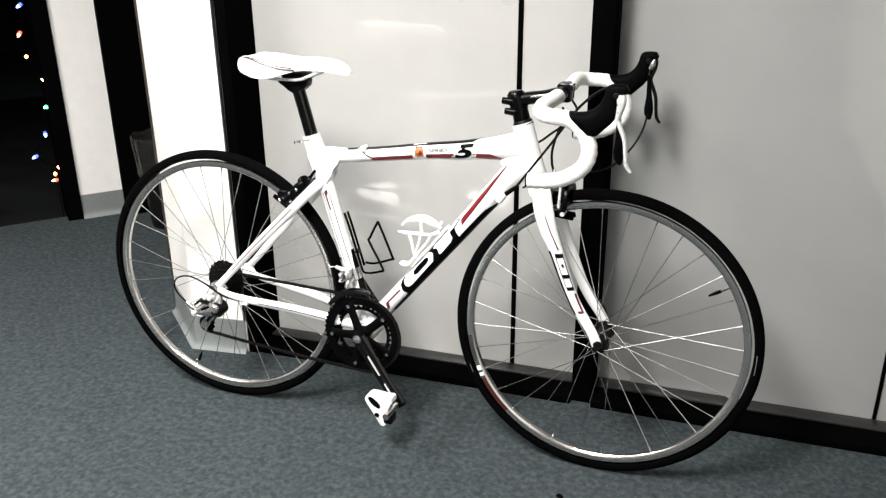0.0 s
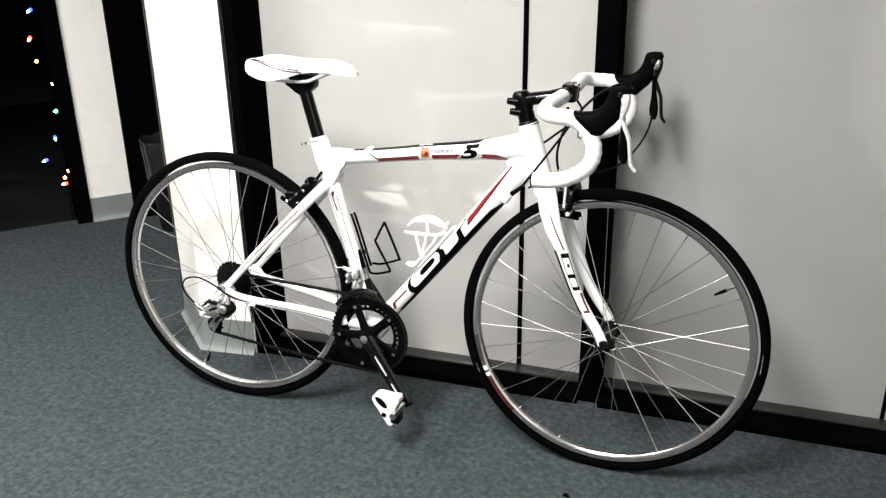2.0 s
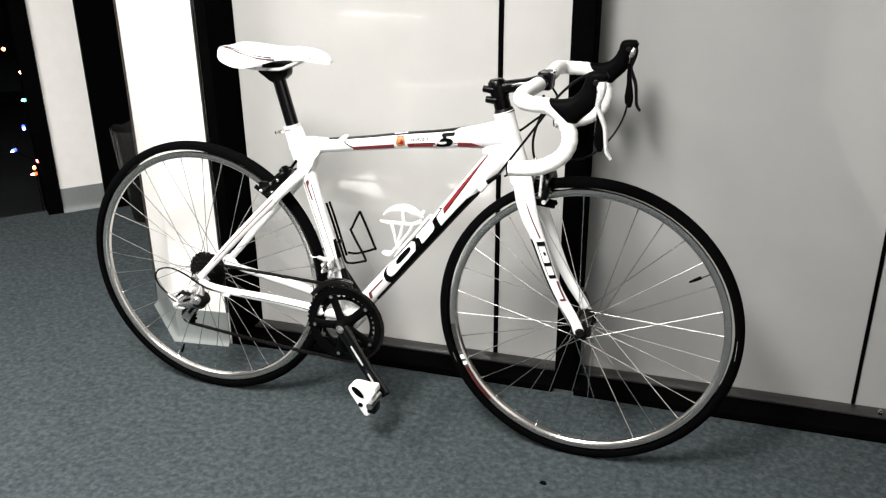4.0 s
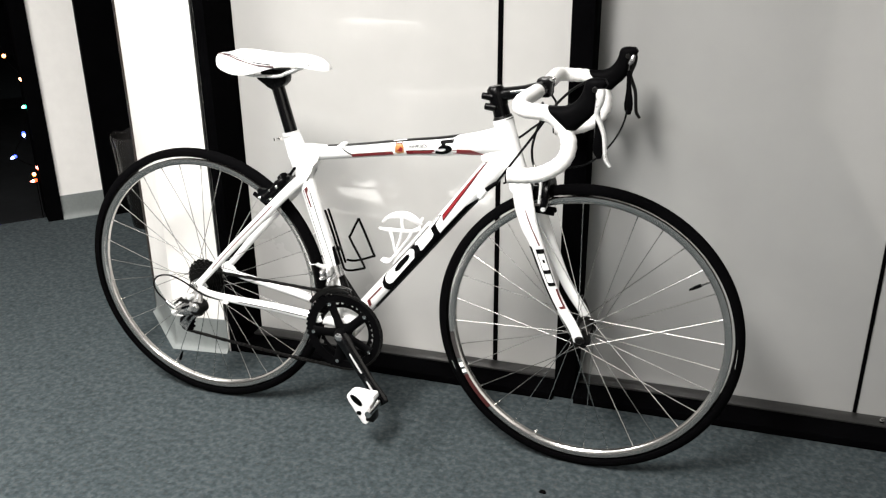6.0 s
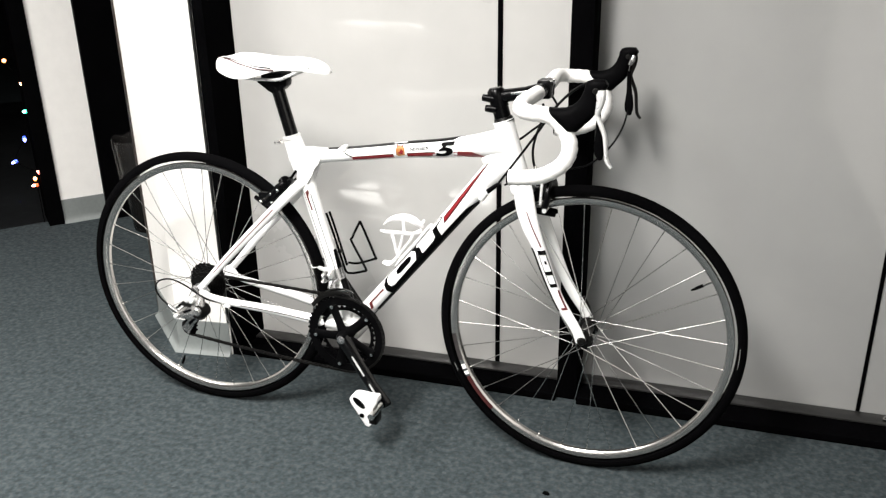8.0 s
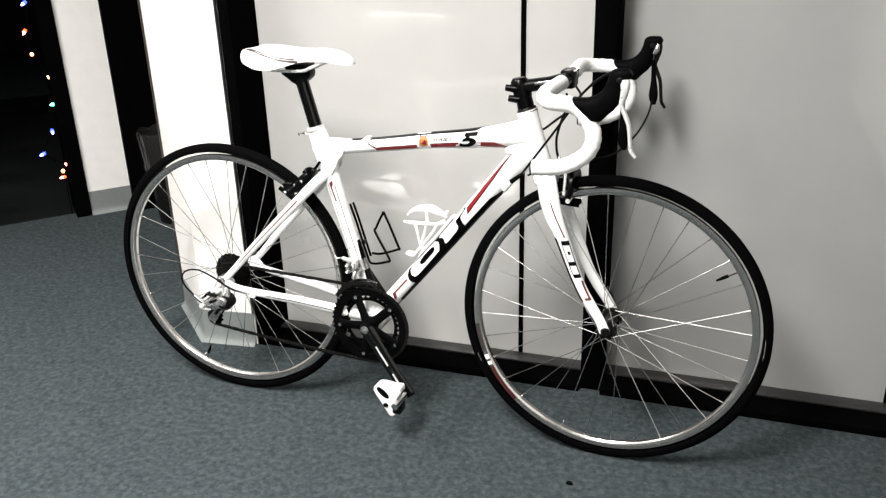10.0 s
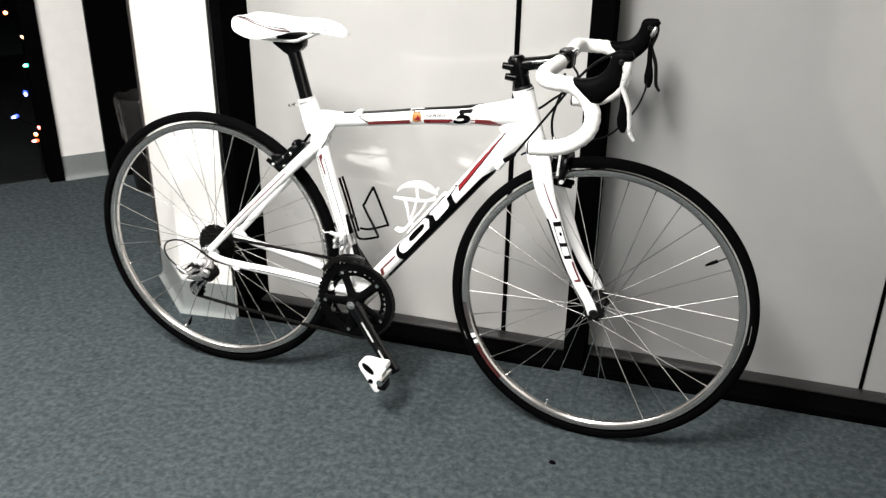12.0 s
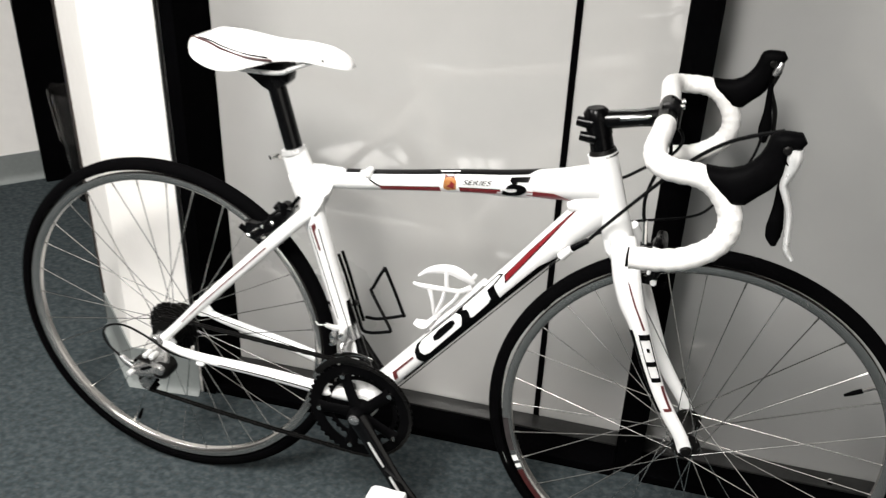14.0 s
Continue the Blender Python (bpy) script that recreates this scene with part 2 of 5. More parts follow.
def loft(stations, w, n=18, bm=None):
    """A body between an upper and a lower side line; stations of (u, z) above, (u, z) below, half width."""
    bm = bm or bmesh.new()
    rings = []
    for (u0, z0), (u1, z1), half in stations:
        ring = []
        for q in np.arange(n) * 2 * math.pi / n:
            c, s = math.copysign(abs(math.cos(q)) ** 0.8, math.cos(q)), math.copysign(abs(math.sin(q)) ** 0.8, math.sin(q))
            ring.append(bm.verts.new(((u0 + u1) / 2 + (u0 - u1) / 2 * s, w + half * c, (z0 + z1) / 2 + (z0 - z1) / 2 * s)))
        rings.append(ring)
    for r0, r1 in zip(rings, rings[1:]):
        for j in range(n):
            bm.faces.new((r0[j], r0[(j + 1) % n], r1[(j + 1) % n], r1[j]))
    bm.faces.new(rings[0]), bm.faces.new(rings[-1])
    return bm


def lathe(profile, centre=(0, 0, 0), axis="w", n=24, closed=False, bm=None):
    """A turned shape: profile of (along, radius)."""
    bm = bm or bmesh.new()
    rings = []
    for h, r in profile:
        ring = []
        for q in np.arange(n) * 2 * math.pi / n:
            c, s = r * math.cos(q), r * math.sin(q)
            co = (c, h, s) if axis == "w" else (c, s, h)
            ring.append(bm.verts.new((co[0] + centre[0], co[1] + centre[1], co[2] + centre[2])))
        rings.append(ring)
    for i in range(len(rings) if closed else len(rings) - 1):
        r0, r1 = rings[i], rings[(i + 1) % len(rings)]
        for j in range(n):
            bm.faces.new((r0[j], r0[(j + 1) % n], r1[(j + 1) % n], r1[j]))
    if not closed:
        bm.faces.new(rings[0]), bm.faces.new(rings[-1])
    return bm


def gear(cu, cz, r, hole, teeth, w0, w1, tooth=0.004, bm=None):
    """A toothed ring about the crosswise axis."""
    bm = bm or bmesh.new()
    n = teeth * 4
    cyc = (0, tooth, tooth, 0)
    loops = []
    for w in (w0, w1):
        out, inn = [], []
        for i in range(n):
            q = 2 * math.pi * i / n
            rr = r - tooth + cyc[i % 4]
            out.append(bm.verts.new((cu + rr * math.cos(q), w, cz + rr * math.sin(q))))
            inn.append(bm.verts.new((cu + hole * math.cos(q), w, cz + hole * math.sin(q))))
        loops.append((out, inn))
    (o0, i0), (o1, i1) = loops
    for i in range(n):
        j = (i + 1) % n
        bm.faces.new((o0[i], o0[j], i0[j], i0[i]))
        bm.faces.new((o1[i], o1[j], i1[j], i1[i]))
        bm.faces.new((o0[i], o0[j], o1[j], o1[i]))
        bm.faces.new((i0[i], i0[j], i1[j], i1[i]))
    return bm


class Tube:
    """A straight or curved tube in the bicycle's plane, on whose near face paint is laid."""

    def __init__(self, path, ra, rb, k=6):
        self.path, self.ra, self.rb, self.k = path, ra, rb, k
        self.pts = spline(path, k)
        m = len(path)
        s = np.linspace(0, m - 1, len(self.pts))
        self.a, self.b = np.interp(s, range(m), ra), np.interp(s, range(m), rb)
        d = np.r_[0, np.cumsum(np.linalg.norm(np.diff(self.pts, axis=0), axis=1))]
        self.len, self.s = d[-1], d / d[-1]

    def mesh(self, n=20):
        return sweep(self.path, self.ra, self.rb, ref=(0, 1, 0), n=n, k=self.k)

    def at(self, s, v, off=0.0012):
        """The point at s along (0 to 1) and v across the near face (-1 to 1)."""
        p = np.array([np.interp(s, self.s, self.pts[:, i]) for i in range(3)])
        q = np.array([np.interp(min(1, s + 0.01), self.s, self.pts[:, i]) for i in range(3)])
        o = np.array([np.interp(max(0, s - 0.01), self.s, self.pts[:, i]) for i in range(3)])
        t = unit(q - o)
        side = unit(np.array((0, 1.0, 0)) - t * t[1])
        up = np.cross(t, side)
        a, b = np.interp(s, self.s, self.a) + off, np.interp(s, self.s, self.b) + off
        v = max(-1.6, min(1.6, v))
        ang = math.asin(v) if abs(v) <= 1 else math.copysign(math.pi / 2 + (abs(v) - 1), v)
        return p + up * a * math.sin(ang) - side * b * math.cos(ang)

    def patch(self, s0, s1, v0, v1, bm=None, ns=10, nv=6, taper=0.0, off=0.0012):
        bm = bm or bmesh.new()
        grid = []
        for i in range(ns + 1):
            row = []
            f = i / ns
            for j in range(nv + 1):
                g = j / nv
                lo, hi = v0, v1 - taper * f * (v1 - v0)
                v = lo + (hi - lo) * g
                row.append(bm.verts.new(self.at(s0 + (s1 - s0) * f, v, off)))
            grid.append(row)
        for i in range(ns):
            for j in range(nv):
                bm.faces.new((grid[i][j], grid[i + 1][j], grid[i + 1][j + 1], grid[i][j + 1]))
        return bm

    def chart(self, outline, off=0.0012):
        """A flat shape of paint with corners at (s, v), laid on the near face."""
        bm = bmesh.new()
        bm.faces.new([bm.verts.new((p * self.len, q * 0.02, 0)) for p, q in outline])
        bmesh.ops.triangulate(bm, faces=bm.faces[:])
        bmesh.ops.subdivide_edges(bm, edges=bm.edges[:], cuts=3, use_grid_fill=True)
        for v in bm.verts:
            v.co = self.at(v.co.x / self.len, v.co.y / 0.02, off)
        return bm

    def lettering(self, text, s0, size, v0, squeeze=1.0, shear=0.3, bold=0.0):
        """Words laid on the near face; size: letter height in metres."""
        cu = bpy.data.curves.new("lettering", "FONT")
        cu.body, cu.size, cu.shear, cu.offset = text, size, shear, bold
        tmp = new("lettering_shape", cu)
        me = tmp.to_mesh()
        bm = bmesh.new()
        bm.from_mesh(me)
        tmp.to_mesh_clear()
        bpy.data.objects.remove(tmp)
        bmesh.ops.triangulate(bm, faces=bm.faces[:])
        for v in bm.verts:
            a = float(np.interp(s0, self.s, self.a))
            v.co = self.at(s0 + v.co.x * squeeze / self.len, v0 + v.co.y / a, 0.0024)
        return bm


def wallbox(p, q, back, z0, z1, front=0.0, bm=None):
    """A standing slab along the plan line p to q, with its depth to the left of the way (back) and right (front)."""
    (x0, y0), (x1, y1) = p, q
    d = math.hypot(x1 - x0, y1 - y0)
    nx, ny = -(y1 - y0) / d, (x1 - x0) / d
    return prism([(x0 - nx * front, y0 - ny * front), (x1 - nx * front, y1 - ny * front), (x1 + nx * back, y1 + ny * back), (x0 + nx * back, y0 + ny * back)], z0, z1, bm)


def structure(ob, label, category):
    return tagged(ob, label, category, kind="structure")


# ---- setting ----
structure(part("floor", box(-7, 5, -6, 4.5, -0.1, 0, 0), CARPET, smooth=0), "blue-grey flecked office carpet", "carpet")
# unseen ceiling and closing walls, toned down so less light bounces back
structure(part("ceiling", box(-7, 5, -6, 4.5, CEIL, CEIL + 0.1), CEILING, smooth=0), "unseen ceiling tiles, greyed to cut bounced light", "ceiling")
structure(part("wall_back", box(-7, 5, -6.1, -6, 0, CEIL), GREYWALL, smooth=0), "unseen closing wall behind the corridor, greyed to cut bounced light", "wall")
structure(part("wall_east", box(4.0, 4.1, -6, 4.5, 0, CEIL), GREYWALL, smooth=0), "unseen closing wall, greyed to cut bounced light", "wall")
structure(part("wall_right", box(1.202, 1.38, -4.0, -1.28, 0, CEIL), PAINT, smooth=0), "plain white corridor wall", "wall")
# these two walls carry the room's shade in their base colour
structure(part("wall_west", box(-7.1, -7, -6, 4.5, 0, CEIL), SHADE_AND_HANDLE, smooth=0), "plain wall coloured near-black as shade in the unlit room", "wall")
structure(part("wall_far", box(-7, 5, 4.5, 4.6, 0, CEIL), SHADE_AND_HANDLE, smooth=0), "plain wall coloured near-black as shade in the unlit room", "wall")
structure(part("wall_north", box(-0.735, 4.0, 0.06, 0.2, 0, CEIL), GREYWALL, smooth=0), "plain wall behind the glass panels", "wall")

# white pillar with a canted side
PILLAR = [(-0.769, -0.128), (-0.933, -0.1435), (-1.138, 0.049), (-0.98, 0.2), (-0.769, 0.2)]
pillar = structure(part("wall_pillar", prism(PILLAR, 0, CEIL), PAINT, smooth=0), "white painted wall end with a canted side", "wall")


def cove(path, name, label):
    """Vinyl skirting with a curved toe along a plan line, with the room on the right of the way."""
    bm = bmesh.new()
    prof = [(0.0, 0.102), (0.004, 0.102), (0.0045, 0.03), (0.006, 0.015), (0.012, 0.005), (0.02, 0.0005), (0.0, 0.0005)]
    rings = []
    pts = [np.array(p) for p in path]
    for i, p in enumerate(pts):
        dirs = [unit(pts[i + 1] - p)] if i == 0 else [unit(p - pts[i - 1])] if i == len(pts) - 1 else [unit(p - pts[i - 1]), unit(pts[i + 1] - p)]
        ns = [np.array((d[1], -d[0])) for d in dirs]
        nrm = unit(sum(ns))
        nrm = nrm / (nrm @ ns[0])
        rings.append([bm.verts.new((p[0] + nrm[0] * o, p[1] + nrm[1] * o, z)) for o, z in prof])
    for r0, r1 in zip(rings, rings[1:]):
        for j in range(len(prof)):
            bm.faces.new((r0[j], r0[(j + 1) % len(prof)], r1[(j + 1) % len(prof)], r1[j]))
    bm.faces.new(rings[0]), bm.faces.new(rings[-1])
    return structure(part(name, bm, VINYL), label, "skirting")


cove([(-1.138, 0.049), (-0.933, -0.1435), (-0.771, -0.128)], "baseboard", "grey-green vinyl skirting round the white wall end")

# canted doorway beside the pillar
D0, D1 = np.array((-1.138, 0.049)), np.array((-1.951, 0.8434))
dd = unit(D1 - D0)


def along(a):
    return tuple(D0 + dd * a)


LD = float(np.linalg.norm(D1 - D0))
structure(part("door_head_wall", wallbox(along(LD), along(0), 0.36, 2.16, CEIL, bm=None), PAINT, smooth=0), "white wall above the black door", "wall")
structure(part("door_frame", wallbox(along(0.03), along(0.0), 0.36, 0, 2.16, front=0.003), BRONZE, smooth=0), "dark bronze metal door frame", "door frame")
structure(part("door_frame", wallbox(along(LD), along(LD - 0.06), 0.36, 0, 2.16, front=0.012), BLACKMETAL, smooth=0), "black metal door frame", "door frame")
structure(part("door_frame", wallbox(along(LD - 0.06), along(0.03), 0.36, 2.08, 2.16, front=0.012), BLACKMETAL, smooth=0), "black metal door frame head", "door frame")
door = structure(part("door_1", wallbox(along(LD - 0.062), along(0.032), 0.35, 0.006, 2.078, front=-0.31), DOORBLACK, smooth=0), "closed black door in a canted wall", "door")
leaf = np.array((-dd[1], dd[0])) * -0.30
hold = [np.array((*(np.array(along(a)) + leaf * f), 1.02)) for a, f in ((0.95, 1.03), (0.95, 0.85), (0.85, 0.85))]
part("door_handle", sweep(hold, 0.009, n=10), SHADE_AND_HANDLE, door, "dark lever handle")

# short white return wall and the dark doorway
W0, W1 = np.array((-1.951, 0.8434)), np.array((-2.076, 0.705))
dw_ = unit(W1 - W0)


def ret(a):
    return tuple(W0 + dw_ * a)


structure(part("wall_return", wallbox(ret(0.0), ret(0.184), 0.0, 0, CEIL, front=0.14), PAINT, smooth=0), "short white return wall beside the dark doorway", "wall")
cove([ret(0.184), ret(0.0)], "baseboard", "grey-green vinyl skirting on the return wall")
structure(part("door_frame", wallbox(ret(0.185), ret(0.245), 0.012, 0, 2.1, front=0.15), BLACKMETAL, smooth=0), "black metal frame of the dark doorway", "door frame")
structure(part("door_frame", wallbox(ret(1.15), ret(1.22), 0.015, 0, 2.1, front=0.15), BLACKMETAL, smooth=0), "black metal frame of the dark doorway", "door frame")
structure(part("wall_over_doorway", wallbox(ret(0.185), ret(1.22), 0.0, 2.1, CEIL, front=0.14), PAINT, smooth=0), "white wall above the dark doorway", "wall")
structure(part("wall_corridor", wallbox(ret(1.22), ret(5.9), 0.0, 0, CEIL, front=0.14), PAINT, smooth=0), "plain white corridor wall", "wall")

# near-black sheet stands in for shade on the carpet beyond the doorway
SHADEFLOOR = mat("painted_floor_shade", (0.004, 0.0045, 0.005), 0.6, vary=0.3, scale=4, bump=0.1, bump_scale=80, spec=0.2)
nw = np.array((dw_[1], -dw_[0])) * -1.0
shade_line = [np.array(ret(a)) - nw * k * (1 if nw @ np.array((0.81, -0.588)) > 0 else -1) for a, k in ((0.02, 0.06), (1.20, 0.06), (2.8, 3.0), (-1.6, 3.0))]
structure(part("floor_shade_sheet", prism([tuple(p) for p in shade_line], 0.0, 0.004), SHADEFLOOR, smooth=0), "near-black sheet standing in for shade on the carpet beyond the doorway", "floor")

# glazed partition: black posts, bottom rail and back-painted glass
partition = structure(part("partition_post", box(-0.767, -0.736, -0.128, 0.055, 0, 2.45, 0.002), BLACKMETAL), "black metal end post of the glass partition", "post")
structure(part("edge_trim", box(-0.773, -0.7675, -0.134, -0.1285, 0.104, 2.45), RAIL), "thin grey metal edge strip", "trim")
structure(part("partition_post", box(0.1862, 0.2385, -0.102, -0.002, 0, 2.45, 0.002), BLACKMETAL), "black metal post of the glass partition", "post")
structure(part("partition_head", box(-0.734, 4.0, -0.102, 0.055, 2.452, 2.55, 0.002), BLACKMETAL), "black metal head rail of the partition", "rail")
structure(part("wall_over_partition", box(-0.769, 4.0, -0.11, 0.06, 2.55, CEIL), PAINT, smooth=0), "white wall above the glass partition", "wall")
for xa, xb in ((-0.734, 0.185), (0.240, 4.0)):
    structure(part("kick_rail", box(xa, xb, -0.122, 0.055, 0, 0.021, 0.002), BLACKMETAL), "black kick rail under the glass", "rail")
    structure(part("glazing_bead", box(xa, xb, -0.050, -0.003, 0.022, 0.028, 0.002), RAIL), "grey metal glazing ledge under the glass", "rail")
GLZ = [(-0.734, -0.006), (0.006, 0.211), (0.212, 0.919), (0.927, 2.2), (2.208, 3.99)]
for i, (xa, xb) in enumerate(GLZ):
    pane = structure(part("glass_panel", box(xa, xb, 0.0, 0.012, 0.024, 2.45, 0.0015), GLASS if i < 2 else GREYGLASS, smooth=0), "glossy off-white back-painted glass panel" if i < 2 else "glossy grey back-painted glass panel", "glass panel")
for xs, wd in ((0.0, 0.006), (0.923, 0.004), (2.204, 0.004)):
    structure(part("glazing_seam", box(xs - wd, xs + wd, -0.003, 0.010, 0.029, 2.45), BLACKMETAL, smooth=0), "thin black joint between glass panels", "joint")


def rail_clip(x, y):
    bm = box(x - 0.005, x + 0.005, y - 0.004, y + 0.004, 0.028, 0.039, 0.0015)
    lathe([(0.039, 0.0035), (0.043, 0.003), (0.044, 0.001)], (x, y, 0), "z", 10, bm=bm)
    tagged(part("rail_clip", bm, STEEL), "small steel clip on the glazing ledge", "clip", "clips on the ledge")


rail_clip(0.978, -0.040), rail_clip(0.617, -0.042)


def ceiling_light(x, y):
    root = new("ceiling_light")
    root.location = (x, y, CEIL)
    tagged(root, "assumed oblong ceiling light with a white diffuser, out of view", "ceiling light", "ceiling lights")
    bm = bmesh.new()
    for a in (-0.3, 0.28):
        box(a, a + 0.02, -0.6, 0.6, -0.02, -0.001, 0, bm)
        b = a * 2 + (0.02 if a > 0 else 0)
        box(-0.28, 0.28, b, b + 0.02, -0.02, -0.001, 0, bm)
    part("light_frame", bm, ALU, root)
    part("diffuser", box(-0.279, 0.279, -0.579, 0.579, -0.012, -0.002), DIFFUSER, root)


for px, py, watts in PANELS:
    ceiling_light(px, py)


# wastebasket in front of the black door
def wastebasket(x, y):
    root = new("wastebasket")
    root.location = (x, y, 0)
    tagged(root, "smoked plastic wastebasket with a clear liner, on the carpet", "wastebasket")
    wall = [(0.001, 0.0), (0.001, 0.092), (0.012, 0.094), (0.34, 0.118), (0.370, 0.121), (0.373, 0.125), (0.373, 0.119), (0.34, 0.114), (0.016, 0.091), (0.010, 0.0)]
    part("basket", lathe(wall, axis="z", n=36, bm=None), BIN, root)
    bm = bmesh.new()
    n = 48
    rings = []
    for h, r, wob in ((0.33, 0.108, 0.003), (0.372, 0.117, 0.002), (0.384, 0.126, 0.003), (0.374, 0.130, 0.002), (0.34, 0.127, 0.003), (0.29, 0.124, 0.003), (0.235, 0.121, 0.004), (0.215, 0.119, 0.005)):
        ring = []
        for j in range(n):
            q = 2 * math.pi * j / n
            f = wob * (math.sin(5 * q + h * 40) + 0.6 * math.sin(11 * q + h * 90))
            ring.append(bm.verts.new(((r + f) * math.cos(q), (r + f) * math.sin(q), h + f * 1.5)))
        rings.append(ring)
    for r0, r1 in zip(rings, rings[1:]):
        for j in range(n):
            bm.faces.new((r0[j], r0[(j + 1) % n], r1[(j + 1) % n], r1[j]))
    part("liner", bm, LINER, root, "crumpled clear plastic liner folded over the rim", smooth=60)


wastebasket(-1.663, 0.779)


# string of coloured lights in the dark room
def string_lights():
    root = new("string_lights")
    root.location = (-2.102, 0.660, 0.008)
    tagged(root, "string of small coloured lights draped over the black door frame", "string lights")
    pts = [(-0.071, -0.004, 1.782), (-0.071, -0.024, 1.282), (-0.051, -0.004, 0.882), (-0.067, -0.018, 0.775), (-0.062, -0.014, 0.680), (-0.021, 0.023, 0.578), (-0.030, 0.015, 0.477), (-0.050, -0.003, 0.371), (-0.084, -0.033, 0.279), (-0.025, 0.020, 0.216), (-0.043, 0.004, 0.192), (-0.040, 0.006, 0.169), (-0.040, 0.006, 0.069), (-0.040, 0.006, 0.004)]
    part("wire", sweep(pts, 0.0018, n=6, k=5), DOORBLACK, root)
    cols = {"blue": (0.05, 0.10, 1.0), "amber": (1.0, 0.32, 0.06), "green": (0.03, 1.0, 0.55), "red": (1.0, 0.10, 0.03)}
    glow = {k: mat(k + "_bulb", c, 0.3, emit=(tuple(0.18 + 0.82 * q for q in c), 12.0)) for k, c in cols.items()}
    # emissive sleeves imitate the coloured halo around each bulb
    halo = {k: mat(k + "_bulb_skirt", c, 0.3, emit=(c, 3.0)) for k, c in cols.items()}
    for i, k in ((2, "blue"), (3, "red"), (4, "amber"), (5, "amber"), (6, "green"), (7, "blue"), (8, "blue"), (9, "red"), (10, "amber"), (11, "red")):
        p = np.array(pts[i])
        ax = unit(np.array((math.sin(i * 2.1), -0.8, math.cos(i * 1.3))))
        bulb = part("bulb", sweep([p + ax * 0.006, p + ax * 0.010, p + ax * 0.016, p + ax * 0.022], [0.0045, 0.006, 0.005, 0.0015], n=10, k=2), glow[k], root, "glowing " + k + " bulb")
        part("bulb_halo", sweep([p - ax * 0.004, p + ax * 0.007], [0.006, 0.0078], n=10), halo[k], bulb, "glowing sleeve standing in for the coloured halo")


string_lights()


# loose sheets on the carpet behind the viewer, seen mirrored in the glass
WHITEPAPER = mat("white_paper", (0.86, 0.86, 0.85), 0.7, vary=0.02, scale=8)


def paper_sheet(x, y, turn, size):
    bm = bmesh.new()
    n = 6
    g = [[bm.verts.new((size[0] * (i / n - 0.5), size[1] * (j / n - 0.5), 0.003 + 0.006 * (i / n) ** 3 * (j / n))) for j in range(n + 1)] for i in range(n + 1)]
    for i in range(n):
        for j in range(n):
            bm.faces.new((g[i][j], g[i + 1][j], g[i + 1][j + 1], g[i][j + 1]))
    ob = part("paper_sheet", bm, WHITEPAPER, label="white paper sheet lying on the carpet")
    ob.matrix_world = pose(x, y, 0, 0, 0, turn)
    tagged(ob, category="paper", group="papers on the carpet")


paper_sheet(-0.960, -1.407, 37, (0.30, 0.21)), paper_sheet(-0.794, -1.488, 60, (0.148, 0.06)), paper_sheet(-0.494, -1.461, -5, (0.21, 0.20))


# small dark crumb of debris on the carpet beside the front wheel
def crumb(x, y):
    bm = bmesh.new()
    n, rings = 12, []
    for h, f in ((0.0, 0.92), (0.0022, 1.0), (0.0040, 0.62)):
        rings.append([bm.verts.new((f * (0.0080 + 0.0016 * math.sin(3 * q + 1) + 0.0010 * math.sin(5 * q)) * math.cos(q), f * (0.0062 + 0.0012 * math.sin(2 * q)) * math.sin(q), h + 0.0006 * math.sin(4 * q + f))) for q in np.arange(n) * 2 * math.pi / n])
    for r0, r1 in zip(rings, rings[1:]):
        for j in range(n):
            bm.faces.new((r0[j], r0[(j + 1) % n], r1[(j + 1) % n], r1[j]))
    bm.faces.new(rings[0]), bm.faces.new(rings[-1])
    ob = part("crumb", bm, RUBBER)
    ob.matrix_world = pose(x, y, 0.0008, 0, 0, -35)
    tagged(ob, "small dark crumb of debris lying on the carpet", "debris")


crumb(0.236, -0.504)

# ---- the bicycle, in its own axes: u forward from the rear hub, w across (wall side positive), z up ----
bike = new("road_bicycle")
bike.matrix_world = pose(-0.660, -0.342, 0.0, -1.56, 0, -1.88)
tagged(bike, "white road bicycle with drop bars, standing on the carpet", "bicycle")
HUB_Z, WHEELBASE = 0.335, 0.947
BB = (0.388, 0.262)


